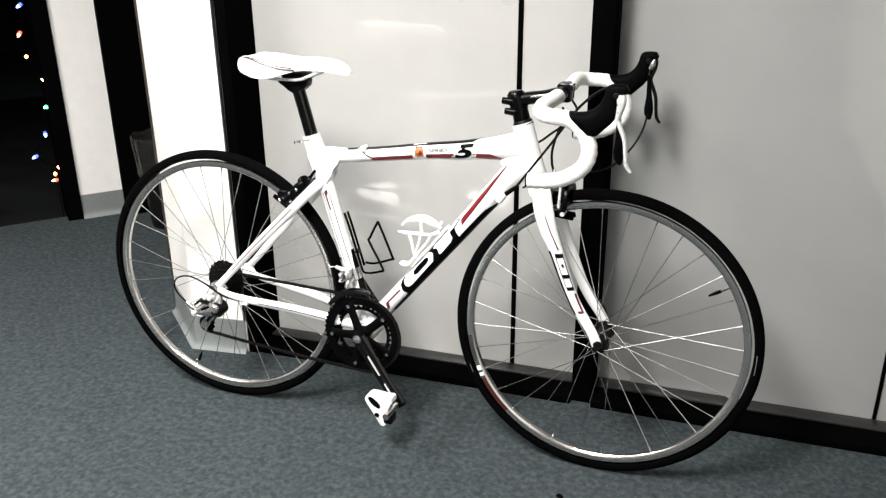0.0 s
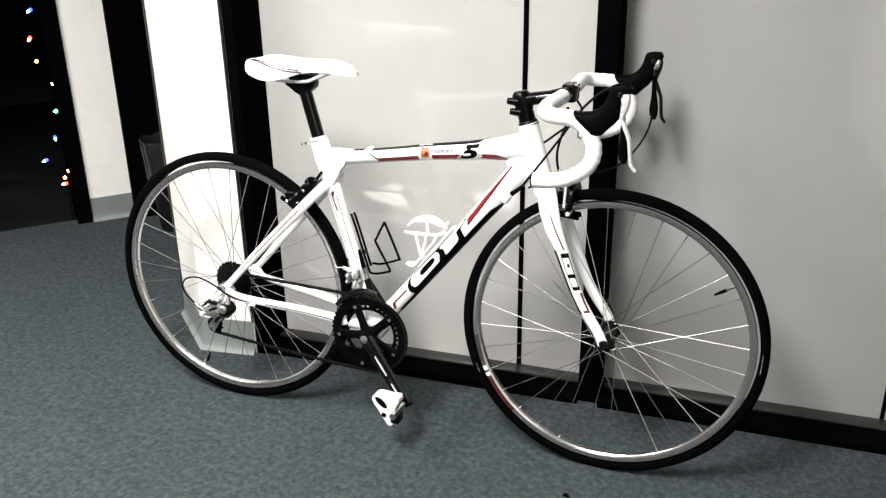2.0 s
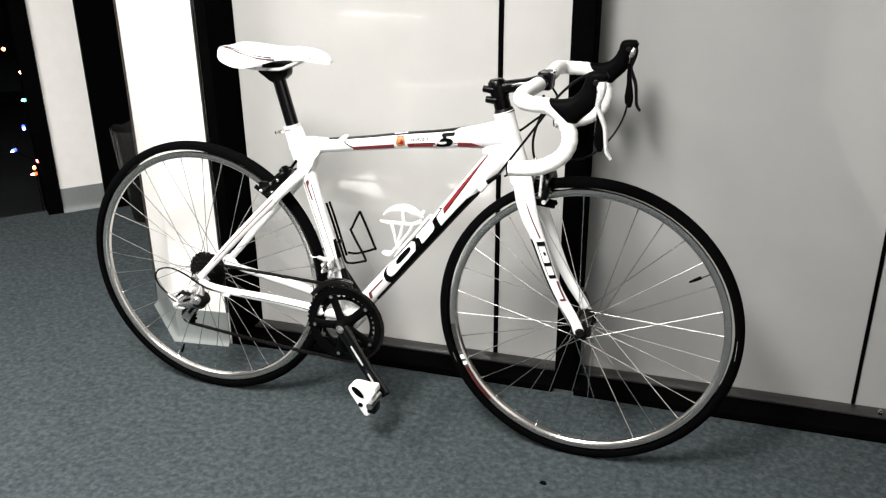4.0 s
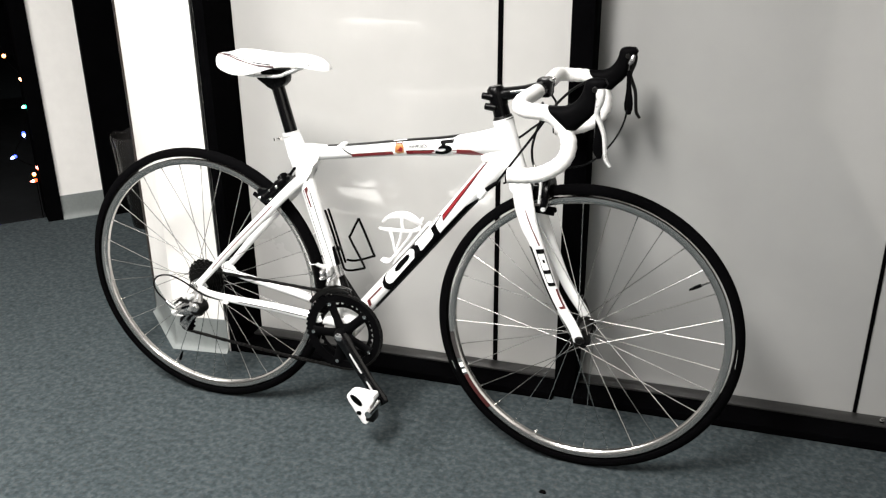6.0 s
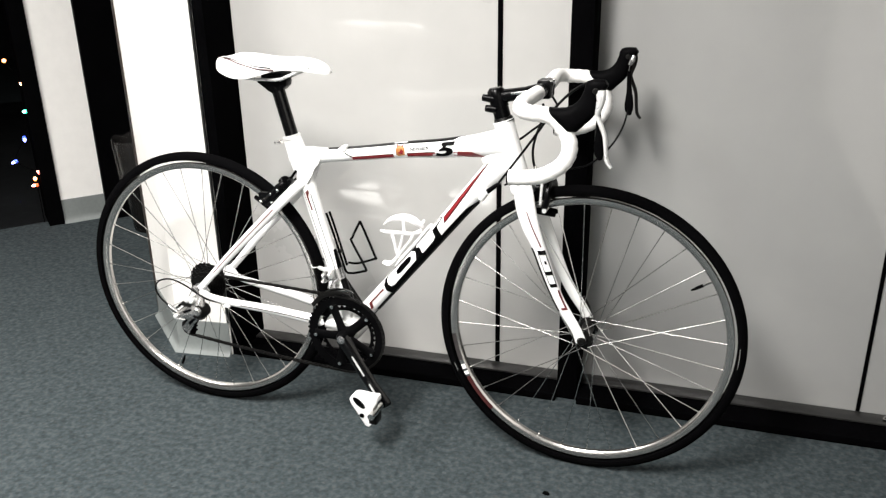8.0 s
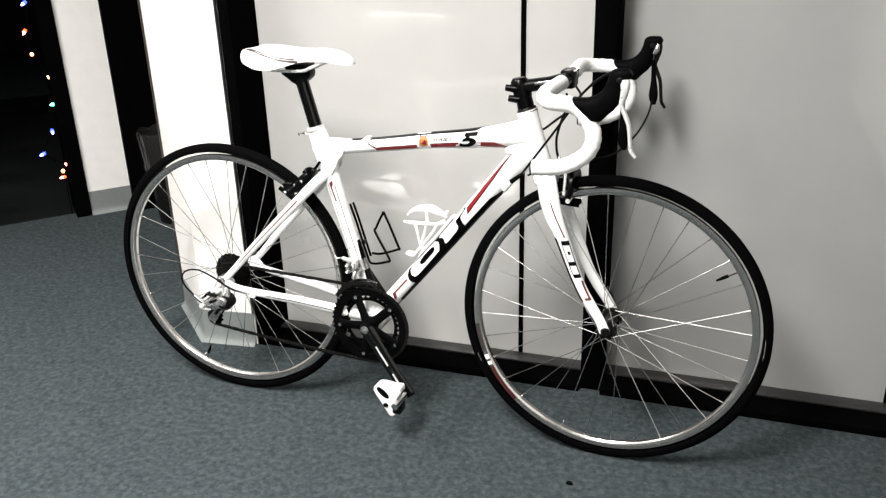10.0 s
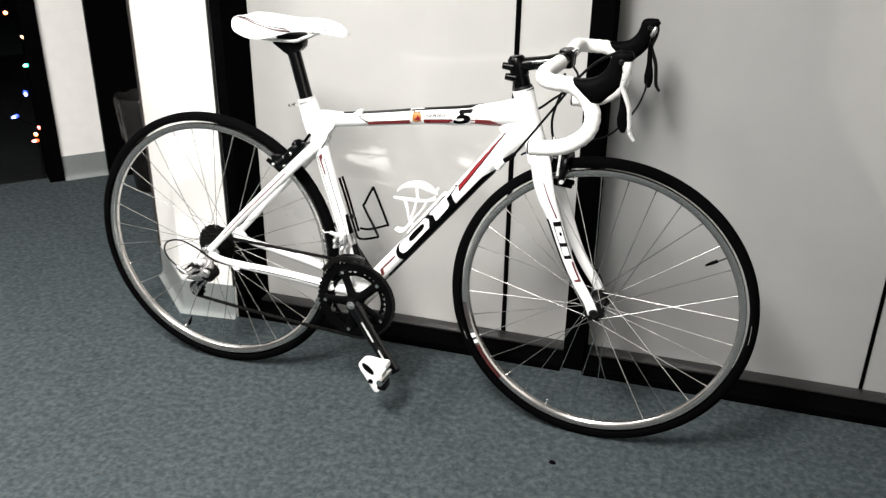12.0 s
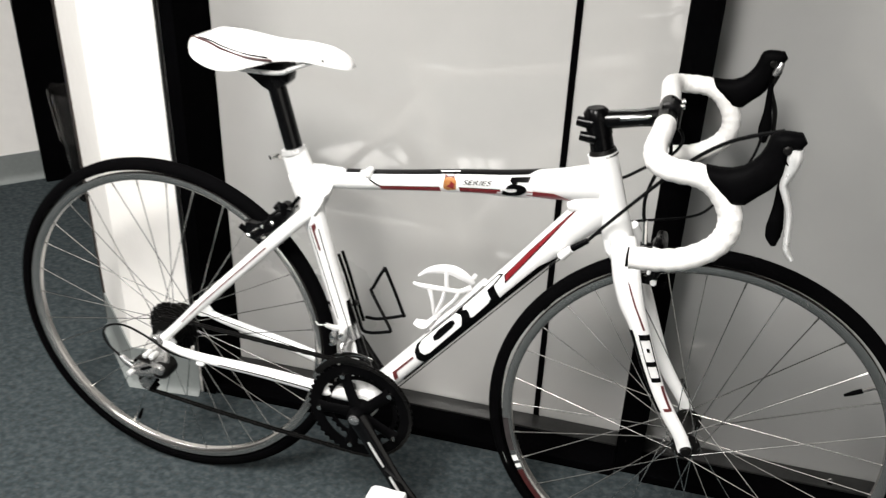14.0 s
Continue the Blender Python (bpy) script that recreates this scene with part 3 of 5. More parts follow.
def wheel(u, turn_deg, phase, valve, near_flange, far_flange, flange_r, sticker=None, mark=None):
    """A wheel with its rim as the main mesh; tyre, hub, spokes and valve are its parts."""
    c = (0, 0, 0)
    rim = part("wheel", lathe([(-0.0095, 0.3085), (-0.0098, 0.302), (-0.0088, 0.2975), (-0.0045, 0.2938), (0.0045, 0.2938), (0.0088, 0.2975), (0.0098, 0.302), (0.0095, 0.3085), (0.006, 0.3095), (-0.006, 0.3095)], c, n=120, closed=True), RIMALU, bike, "spoked wheel with an aluminium rim")
    prof = []
    for i in range(14):
        q = math.radians(-20 + 220 * i / 13)
        prof.append((-0.0128 * math.cos(q), 0.3200 + 0.0150 * math.sin(q)))
    part("tyre", lathe(prof, c, n=120, closed=True), RUBBER, rim, "narrow black rubber tyre")
    hub = [(-0.052, 0.0), (-0.052, 0.009), (-0.040, 0.010), (near_flange - 0.002, 0.012), (near_flange - 0.0015, flange_r + 0.004), (near_flange + 0.0015, flange_r + 0.004), (near_flange + 0.003, 0.014), (0, 0.011), (far_flange - 0.003, 0.014), (far_flange - 0.0015, flange_r + 0.004), (far_flange + 0.0015, flange_r + 0.004), (far_flange + 0.002, 0.012), (0.052, 0.009), (0.052, 0.0)]
    part("hub", lathe(hub, c, n=24), DARKSTEEL, rim, "dark hub")
    for i in range(32):
        a = math.radians(phase + i * 11.25)
        fw = near_flange if i % 2 else far_flange
        turn = math.radians(67.5 if (i // 2 + i) % 2 == 0 else -67.5)
        b = a + turn
        p0 = np.array((flange_r * math.cos(b), fw + (0.002 if (i // 2) % 2 else -0.002), flange_r * math.sin(b)))
        p1 = np.array((0.2955 * math.cos(a), math.copysign(0.002, fw), 0.2955 * math.sin(a)))
        q = unit(p1 - p0)
        bm = sweep([p0, p1], 0.00085, n=6)
        sweep([p1 - q * 0.013, p1], 0.0015, n=6, bm=bm)
        part("spoke", bm, SPOKE, rim)
    a = math.radians(valve)
    d = np.array((math.cos(a), 0, math.sin(a)))
    base = np.array(c)
    bm = sweep([base + d * 0.297, base + d * 0.262], 0.0028, n=8)
    part("valve", bm, STEEL, rim, "metal valve stem")
    part("valve_cap", sweep([base + d * 0.275, base + d * 0.262, base + d * 0.248], [0.0038, 0.0038, 0.002], n=8), RUBBER, rim, "black valve cap")

    def arc(name, a0, a1, r0, r1, w, material, label):
        bm = bmesh.new()
        n = 24
        g = []
        for i in range(n + 1):
            q = math.radians(a0 + (a1 - a0) * i / n)
            g.append([bm.verts.new((r * math.cos(q), ww, r * math.sin(q))) for r, ww in ((r0, w + 0.0006), (r1, w))])
        for i in range(n):
            bm.faces.new((g[i][0], g[i + 1][0], g[i + 1][1], g[i][1]))
        part(name, bm, material, rim, label)

    if sticker:
        for a0, a1, m, lab in sticker:
            arc("rim_sticker", a0, a1, 0.2985, 0.3080, -0.0106, m, lab)
    if mark:
        for a0, a1 in mark:
            arc("tyre_print", a0, a1, 0.317, 0.3205, -0.0128, GREYPRINT, "pale print on the tyre wall")
    rim.matrix_local = pose(u, 0, HUB_Z, 0, 0, turn_deg)
    return rim


DEEPRED = mat("deep_red_sticker", (0.045, 0.010, 0.010), 0.4, vary=0.3, scale=60)
DARKRED = mat("dark_red_sticker", (0.10, 0.018, 0.018), 0.4, vary=0.3, scale=60)
DARKPRINT = mat("dark_sticker", (0.035, 0.03, 0.03), 0.4, vary=0.3, scale=60)
GREYPRINT = mat("grey_tyre_print", (0.42, 0.42, 0.41), 0.6, vary=0.2, scale=80)
wheel(-0.017, 2.0, -2.55, 246.5, -0.020, 0.033, 0.022)
wheel(WHEELBASE, 0.0, 3.4, 31.5, -0.034, 0.034, 0.019,
      sticker=[(203, 205.2, WHITE, "white rim sticker"), (206.4, 208.0, WHITE, "white rim sticker"), (209, 227, DEEPRED, "dark red rim sticker"), (188, 201, DARKPRINT, "dark rim sticker")],
      mark=[(355, 363), (201, 205)])

# frame
TT = Tube([(0.250, 0, 0.6745), (0.33, 0, 0.6825), (0.40, 0, 0.691), (0.465, 0, 0.700), (0.54, 0, 0.7105), (0.62, 0, 0.7195), (0.69, 0, 0.729), (0.73, 0, 0.7355), (0.768, 0, 0.742)], [0.018, 0.0165, 0.0160, 0.0165, 0.0180, 0.0200, 0.0240, 0.0285, 0.033], [0.017, 0.0175, 0.018, 0.0185, 0.019, 0.020, 0.020, 0.020, 0.019])
DT = Tube([(0.400, 0, 0.283), (0.44, 0, 0.330), (0.56, 0, 0.470), (0.6585, 0, 0.588), (0.728, 0, 0.669), (0.774, 0, 0.717)], [0.021, 0.0205, 0.0205, 0.0220, 0.0265, 0.028], [0.024, 0.0205, 0.0195, 0.0195, 0.020, 0.018])
ST = Tube([(0.388, 0, 0.262), (0.362, 0, 0.348), (0.320, 0, 0.486), (0.289, 0, 0.595), (0.270, 0, 0.665), (0.2535, 0, 0.718)], [0.020, 0.0185, 0.0175, 0.0200, 0.0255, 0.0225], [0.020, 0.0175, 0.0165, 0.0175, 0.0185, 0.0185])
HEAD = sweep([(0.7525, 0, 0.788), (0.758, 0, 0.770), (0.776, 0, 0.711), (0.791, 0, 0.661)], [0.0225, 0.0218, 0.0218, 0.0235], n=24, k=3)
frame_main = part("frame", HEAD, WHITE, bike, "white aluminium frame with black and red stripes")
part("bottom_bracket", lathe([(-0.036, 0.0), (-0.036, 0.0250), (-0.030, 0.0265), (0.030, 0.0265), (0.036, 0.0250), (0.036, 0.0)], (BB[0], 0, BB[1]), n=24), WHITE, frame_main)
part("top_tube", TT.mesh(), WHITE, frame_main)
part("down_tube", DT.mesh(), WHITE, frame_main)
part("seat_tube", ST.mesh(), WHITE, frame_main)
gus = plate([(0.262, 0.698), (0.300, 0.6985), (0.338, 0.699), (0.338, 0.677), (0.320, 0.669), (0.308, 0.657), (0.301, 0.640), (0.297, 0.612), (0.285, 0.600), (0.265, 0.660)], -0.0165, 0.0165)
bmesh.ops.bevel(gus, geom=gus.edges[:], offset=0.006, segments=3, profile=0.6, affect="EDGES")
part("gusset", gus, WHITE, frame_main)
part("gusset", sweep([(0.712, 0, 0.700), (0.735, 0, 0.705), (0.770, 0, 0.706)], [0.010, 0.026, 0.036], [0.014, 0.017, 0.018], ref=(0, 1, 0), n=14, k=3), WHITE, frame_main)
for sgn in (-1, 1):
    part("seat_stay", sweep([(0.279, 0.012 * sgn, 0.617), (0.262, 0.028 * sgn, 0.602), (0.20, 0.042 * sgn, 0.540), (0.10, 0.056 * sgn, 0.440), (0.03, 0.064 * sgn, 0.366), (0.002, 0.066 * sgn, 0.338)], [0.012, 0.0125, 0.0115, 0.010, 0.0085, 0.008], [0.011, 0.0095, 0.0085, 0.008, 0.0065, 0.004], ref=(0, 1, 0), n=12, k=4), WHITE, frame_main)
    part("chain_stay", sweep([(0.004, 0.067 * sgn, 0.330), (0.035, 0.066 * sgn, 0.319), (0.09, 0.062 * sgn, 0.311), (0.20, 0.050 * sgn, 0.300), (0.30, 0.038 * sgn, 0.285), (0.378, 0.022 * sgn, 0.270)], [0.008, 0.0085, 0.0095, 0.0115, 0.0135, 0.014], [0.005, 0.007, 0.0085, 0.0095, 0.0095, 0.009], ref=(0, 1, 0), n=12, k=4), WHITE, frame_main)
    part("dropout", plate([(-0.018, 0.330), (-0.010, 0.348), (0.010, 0.356), (0.028, 0.334), (0.020, 0.320), (0.002, 0.316), (-0.012, 0.318)], 0.063 * sgn - 0.002, 0.063 * sgn + 0.002), SILVER if sgn < 0 else WHITE, frame_main)
part("stay_bridge", sweep([(0.250, -0.030, 0.595), (0.248, 0.030, 0.595)], 0.007, n=10), WHITE, frame_main)


def paint(name, bm, m, parent, label):
    return part(name, bm, m, parent, label, smooth=60)


# paint on the top tube: black upper stripe, red lower stripe, badge, lettering
paint("stripe", TT.patch(0.190, 0.240, 0.88, 1.5, off=0.0009, ns=4), BLACK, frame_main, "black stripe along the top tube")
paint("stripe", TT.patch(0.274, 0.772, 0.82, 1.5, off=0.0009, ns=20), BLACK, frame_main, "black stripe along the top tube")
paint("stripe", TT.chart([(0.772, 0.82), (0.812, 1.12), (0.818, 1.5), (0.772, 1.5)], 0.0009), BLACK, frame_main, "black stripe along the top tube")
paint("cable_stop", box(0.383, 0.396, -0.019, 0.004, 0.698, 0.7125, 0.004), WHITE, frame_main, "white cable stop")
paint("stripe", TT.patch(0.309, 0.690, -0.64, -0.24, off=0.0009, ns=24), RED, frame_main, "red stripe along the top tube")
paint("stripe", TT.chart([(0.765, -0.20), (0.846, -0.36), (0.905, -0.90), (0.900, -1.02), (0.868, -1.0), (0.765, -0.62)], 0.0009), RED, frame_main, "red stripe along the top tube")
paint("stripe", TT.patch(0.306, 0.690, -0.24, -0.17, off=0.001, ns=24, nv=2), BLACK, frame_main, "thin dark pinstripe")
paint("stripe", TT.chart([(0.272, 0.40), (0.279, 0.42), (0.313, -0.20), (0.306, -0.28)], 0.001), BLACK, frame_main, "thin dark pinstripe")
paint("badge", TT.patch(0.503, 0.564, -0.74, 0.98, off=0.0013), WHITE, frame_main, "pale framed badge")
paint("badge_emblem", TT.chart([(0.515, -0.30), (0.526, -0.46), (0.554, -0.38), (0.557, 0.30), (0.548, 0.74), (0.538, 0.58), (0.522, 0.80), (0.517, 0.30)], 0.0017), GOLD, frame_main, "orange and gold emblem")
paint("badge_emblem", TT.chart([(0.524, -0.10), (0.546, -0.30), (0.551, 0.10), (0.540, 0.34), (0.536, 0.10)], 0.0021), RED, frame_main, "red mark on the emblem")
paint("badge_emblem", TT.chart([(0.518, 0.84), (0.523, 0.52), (0.527, 0.62), (0.544, 0.60), (0.549, 0.52), (0.553, 0.82), (0.546, 0.68), (0.526, 0.70)], 0.0021), DARKRED, frame_main, "dark mark on the emblem")
paint("lettering", TT.lettering("SERIES", 0.574, 0.0090, 0.10, squeeze=1.80, shear=0.4), BLACK, frame_main, "small black lettering")
paint("number_plaque", TT.chart([(0.664, -0.92), (0.778, -0.88), (0.800, 0.62), (0.714, 0.68)], 0.0013), WHITE, frame_main, "white field behind the number")
paint("lettering", TT.lettering("5", 0.690, 0.0335, -0.56, squeeze=2.25, shear=0.25, bold=0.0015), BLACK, frame_main, "bold black number five")
# paint on the down tube: black field and lower band, two white blocks as emblem shapes, red stripes
paint("stripe", DT.chart([(0.112, -0.98), (0.123, -0.70), (0.226, -0.68), (0.356, -0.66), (0.49, -0.50), (0.60, -0.44), (0.73, -0.46), (0.785, -0.80), (0.770, -0.99), (0.60, -1.0), (0.40, -1.0), (0.25, -1.0)], 0.0009), BLACK, frame_main, "black band under the down tube")
paint("emblem_field", DT.chart([(0.227, -0.74), (0.221, -0.10), (0.230, 0.50), (0.248, 0.80), (0.275, 0.86), (0.44, 0.83), (0.620, 0.86), (0.633, 0.68), (0.587, 0.50), (0.570, -0.70), (0.40, -0.74)], 0.0011), BLACK, frame_main, "black emblem field on the down tube")
paint("emblem_shape", DT.chart([(0.275, 0.78), (0.428, 0.75), (0.441, 0.45), (0.437, 0.20), (0.418, -0.22), (0.268, -0.32), (0.252, -0.18), (0.248, 0.20), (0.256, 0.60)], 0.0016), WHITE, frame_main, "white rounded emblem block")
paint("emblem_shape", DT.chart([(0.345, 0.62), (0.318, 0.50), (0.312, 0.20), (0.330, 0.06), (0.392, 0.10), (0.408, 0.22), (0.412, 0.46), (0.398, 0.60)], 0.0021), BLACK, frame_main, "dark slot in the emblem block")
paint("emblem_shape", DT.chart([(0.462, 0.76), (0.616, 0.79), (0.624, 0.70), (0.580, 0.58), (0.560, 0.56), (0.552, -0.05), (0.535, -0.20), (0.470, -0.27), (0.460, -0.20), (0.468, 0.20), (0.468, 0.48), (0.455, 0.60)], 0.0016), WHITE, frame_main, "white stepped emblem block")
paint("stripe", DT.chart([(0.619, 0.12), (0.634, 0.60), (0.74, 0.73), (0.945, 0.78), (0.80, 0.47), (0.70, 0.28)], 0.0011), BLACK, frame_main, "thin dark edge of the stripe")
paint("stripe", DT.chart([(0.625, 0.19), (0.637, 0.54), (0.74, 0.68), (0.925, 0.74), (0.80, 0.53), (0.70, 0.34)], 0.0015), RED, frame_main, "red stripe along the down tube")
paint("stripe", DT.chart([(0.104, -0.34), (0.118, 0.34), (0.216, 0.30), (0.214, 0.14), (0.133, 0.16), (0.120, -0.32)], 0.0012), DARKRED, frame_main, "dark red corner stripe")
paint("stripe", ST.patch(0.10, 0.42, -1.5, -0.40, off=0.0009, ns=12, taper=0.45), BLACK, frame_main, "black panel on the seat tube")
paint("stripe", ST.chart([(0.745, -0.36), (0.728, -0.36), (0.712, -0.14), (0.64, -0.20), (0.64, -0.02), (0.735, 0.04)], 0.0011), DARKRED, frame_main, "dark red stripe on the seat tube")
paint("stripe", ST.patch(0.30, 0.72, -0.52, -0.45, off=0.0011, ns=16, nv=2), BLACK, frame_main, "thin dark pinstripe")
paint("stripe", ST.patch(0.36, 0.735, 0.17, 0.24, off=0.0011, ns=16, nv=2), BLACK, frame_main, "thin dark pinstripe")
STAY = Tube([(0.262, -0.028, 0.602), (0.20, -0.042, 0.540), (0.10, -0.056, 0.440), (0.03, -0.064, 0.366)], [0.0125, 0.0115, 0.010, 0.0085], [0.0095, 0.0085, 0.008, 0.0065])
paint("stripe", STAY.patch(0.20, 0.92, -0.15, 0.05, off=0.0008, ns=12, nv=2), DARKRED, frame_main, "thin dark stripe on the seat stay")
CSTAY = Tube([(0.035, -0.066, 0.319), (0.09, -0.062, 0.311), (0.20, -0.050, 0.300), (0.30, -0.038, 0.285)], [0.0085, 0.0095, 0.0115, 0.0135], [0.007, 0.0085, 0.0095, 0.0095])
paint("stripe", CSTAY.patch(0.30, 0.98, -0.05, 0.12, off=0.0008, ns=12, nv=2), BLACK, frame_main, "thin dark stripe on the chain stay")

# fork
fork = part("fork", sweep([(0.7905, 0, 0.662), (0.795, 0, 0.648), (0.801, 0, 0.632)], [0.0235, 0.024, 0.016], [0.0235, 0.038, 0.040], ref=(0, 1, 0), n=20, k=3), WHITE, bike, "white fork with black and red stripes")
for sgn in (-1, 1):
    path = [(u, w * sgn, z) for u, w, z in ((0.800, 0.024, 0.668), (0.808, 0.034, 0.645), (0.8165, 0.041, 0.610), (0.828, 0.044, 0.574), (0.8395, 0.0455, 0.549), (0.849, 0.047, 0.527), (0.868, 0.048, 0.478), (0.889, 0.049, 0.430), (0.910, 0.050, 0.394), (0.934, 0.052, 0.358), (0.946, 0.053, 0.332))]
    ra, rb = [0.0195, 0.0215, 0.0213, 0.0192, 0.0160, 0.0147, 0.0135, 0.0120, 0.0120, 0.0112, 0.0115], [0.012, 0.013, 0.013, 0.012, 0.012, 0.011, 0.010, 0.009, 0.0085, 0.007, 0.005]
    part("fork_blade", sweep(path, ra, rb, ref=(0, 1, 0), n=14, k=4), WHITE, fork)
    if sgn < 0:
        BLADE = Tube(path, ra, rb, 4)
paint("stripe", BLADE.patch(0.38, 0.78, -1.4, -0.55, off=0.0008, ns=14), BLACK, fork, "black edge along the fork blade")
paint("stripe", BLADE.chart([(0.165, 0.12), (0.180, 0.24), (0.391, 0.60), (0.391, 0.42)], 0.0010), DARKRED, fork, "dark red stripe on the fork")
for a, b in ((0.402, 0.428), (0.530, 0.553), (0.608, 0.630)):
    paint("emblem_shape", BLADE.chart([(a, -0.12), (a + 0.012, 0.86), (b + 0.012, 0.84), (b, -0.12)], 0.0012), BLACK, fork, "black bar of the fork emblem")
for v, a, b in ((-0.12, 0.424, 0.61), (0.80, 0.432, 0.63)):
    paint("emblem_edge", BLADE.patch(a, b, v - 0.04, v + 0.05, off=0.0011, ns=8, nv=2), BLACK, fork, "thin black outline")
paint("emblem_shape", BLADE.chart([(0.470, 0.28), (0.474, 0.56), (0.494, 0.56), (0.490, 0.28)], 0.0012), BLACK, fork, "dark slot in the fork emblem")
paint("stripe", BLADE.chart([(0.658, 0.66), (0.664, 0.92), (0.792, 0.78), (0.780, -0.06), (0.764, -0.06), (0.772, 0.54)], 0.0010), DARKRED, fork, "dark red flash on the fork")
part("quick_release", lathe([(-0.062, 0.0), (-0.062, 0.007), (-0.058, 0.0095), (-0.054, 0.0095), (-0.053, 0.006)], (WHEELBASE, 0, HUB_Z), n=16), DARKSTEEL, fork, "dark axle nut")
bm = lathe([(0.054, 0.006), (0.056, 0.010), (0.064, 0.009), (0.066, 0.0)], (WHEELBASE, 0, HUB_Z), n=16)
sweep([(WHEELBASE, 0.062, HUB_Z), (WHEELBASE - 0.010, 0.070, HUB_Z + 0.028), (WHEELBASE - 0.020, 0.068, HUB_Z + 0.050)], [0.006, 0.005, 0.004], n=8, k=3, bm=bm)
part("quick_release", bm, DARKSTEEL, fork, "dark quick release lever")
part("quick_release", lathe([(-0.074, 0.0), (-0.074, 0.006), (-0.070, 0.009), (-0.066, 0.009)], (-0.012, 0, HUB_Z), n=16), SILVER, bike, "silver axle nut")

# saddle and post
saddle_st = [(0.100, 0.034, 0.899, 0.006), (0.103, 0.050, 0.903, 0.020), (0.112, 0.060, 0.907, 0.034), (0.128, 0.065, 0.9085, 0.043), (0.152, 0.0665, 0.9085, 0.050), (0.182, 0.062, 0.905, 0.047), (0.215, 0.048, 0.902, 0.036), (0.245, 0.034, 0.9015, 0.028), (0.285, 0.0245, 0.902, 0.027), (0.320, 0.021, 0.8985, 0.027), (0.342, 0.018, 0.891, 0.022), (0.354, 0.013, 0.8825, 0.015), (0.360, 0.007, 0.874, 0.006)]


def saddle_point(u, half, top, drop, q):
    """A point of the upper skin, q from -90 to 90 degrees across; the tail is split by a groove."""
    tail = max(0.0, min(1.0, (0.145 - u) / 0.045))
    groove = math.exp(-(q / 0.34) ** 2) if half > 0.028 else 0.0
    back = max(0.0, min(1.0, (0.19 - u) / 0.05))
    return (u + 0.040 * tail * groove, half * math.copysign(abs(math.sin(q)) ** 0.8, q), top - (0.003 + 0.016 * back) * groove - drop * (1 - abs(math.cos(q)) ** 0.75))


def saddle_section(u, half, top, drop, n=25):
    out = [saddle_point(u, half, top, drop, math.pi * (i / (n - 1) - 0.5)) for i in range(n)]
    for i in range(1, 6):
        f = 1 - 2 * i / 6
        out.append((u, half * 0.86 * f, top - drop * 0.62))
    return out


def saddle_line(stations):
    """Points on the skin at (u, q)."""
    cols = list(zip(*saddle_st))
    return [saddle_point(u, *(float(np.interp(u, cols[0], c)) for c in cols[1:]), q) for u, q in stations]


bm = bmesh.new()
rings = [[bm.verts.new(p) for p in saddle_section(*map(float, s))] for s in spline(saddle_st, 4)]
for r0, r1 in zip(rings, rings[1:]):
    for j in range(len(r0)):
        bm.faces.new((r0[j], r0[(j + 1) % len(r0)], r1[(j + 1) % len(r0)], r1[j]))
bm.faces.new(rings[0]), bm.faces.new(rings[-1])
saddle = part("saddle", bm, LEATHER, bike, "white leather racing saddle with dark piping", smooth=55)
for sgn in (-1, 1):
    part("rail", sweep([(0.125, 0.030 * sgn, 0.876), (0.150, 0.028 * sgn, 0.858), (0.180, 0.026 * sgn, 0.8525), (0.240, 0.024 * sgn, 0.853), (0.264, 0.021 * sgn, 0.861), (0.294, 0.015 * sgn, 0.873), (0.318, 0.010 * sgn, 0.882)], 0.0036, n=8, k=4), LEVER, saddle, "polished saddle rail")
    part("piping", sweep(saddle_line([(0.104, sgn * 0.80), (0.125, sgn * 0.78), (0.145, sgn * 0.86), (0.166, sgn * 1.00), (0.201, sgn * 1.25), (0.225, sgn * 1.43), (0.239, sgn * 1.53)]), 0.0021, n=6, k=4), DEEPRED, saddle, "brown seam along the saddle")
    part("piping", sweep(saddle_line([(0.103, sgn * 0.73), (0.125, sgn * 0.70), (0.145, sgn * 0.77), (0.166, sgn * 0.90), (0.201, sgn * 1.13), (0.233, sgn * 1.38)]), 0.0013, n=6, k=4), BLACK, saddle, "dark piping")
    for uu in (0.285, 0.318):
        part("rivet", lathe([(sgn * 0.0222, 0.002), (sgn * 0.0240, 0.0012)], (uu, 0, 0.880), n=8), SILVER, saddle)
post = part("seat_post", sweep([(0.268, 0, 0.672), (0.2540, 0, 0.720), (0.2275, 0, 0.821), (0.2220, 0, 0.842)], [0.0150, 0.0150, 0.0150, 0.014], n=18), GLOSSBLACK, bike, "black seat post")
head = plate([(0.179, 0.851), (0.182, 0.842), (0.206, 0.8265), (0.218, 0.819), (0.243, 0.828), (0.254, 0.838), (0.257, 0.852)], -0.014, 0.014)
bmesh.ops.bevel(head, geom=head.edges[:], offset=0.004, segments=2, profile=0.6, affect="EDGES")
part("seat_post_head", head, BLACK, post)
part("rail_clamp", box(0.196, 0.252, -0.022, 0.022, 0.849, 0.867, 0.004), BLACK, post)
clamp = part("seat_clamp", sweep([(0.2535, 0, 0.7175), (0.2515, 0, 0.7250)], [0.0215, 0.0205], n=20), LEVER, bike, "polished seat clamp")
part("clamp_bolt", sweep([(0.232, -0.010, 0.709), (0.222, 0.0, 0.707), (0.214, -0.012, 0.706)], 0.004, n=8), STEEL, clamp)

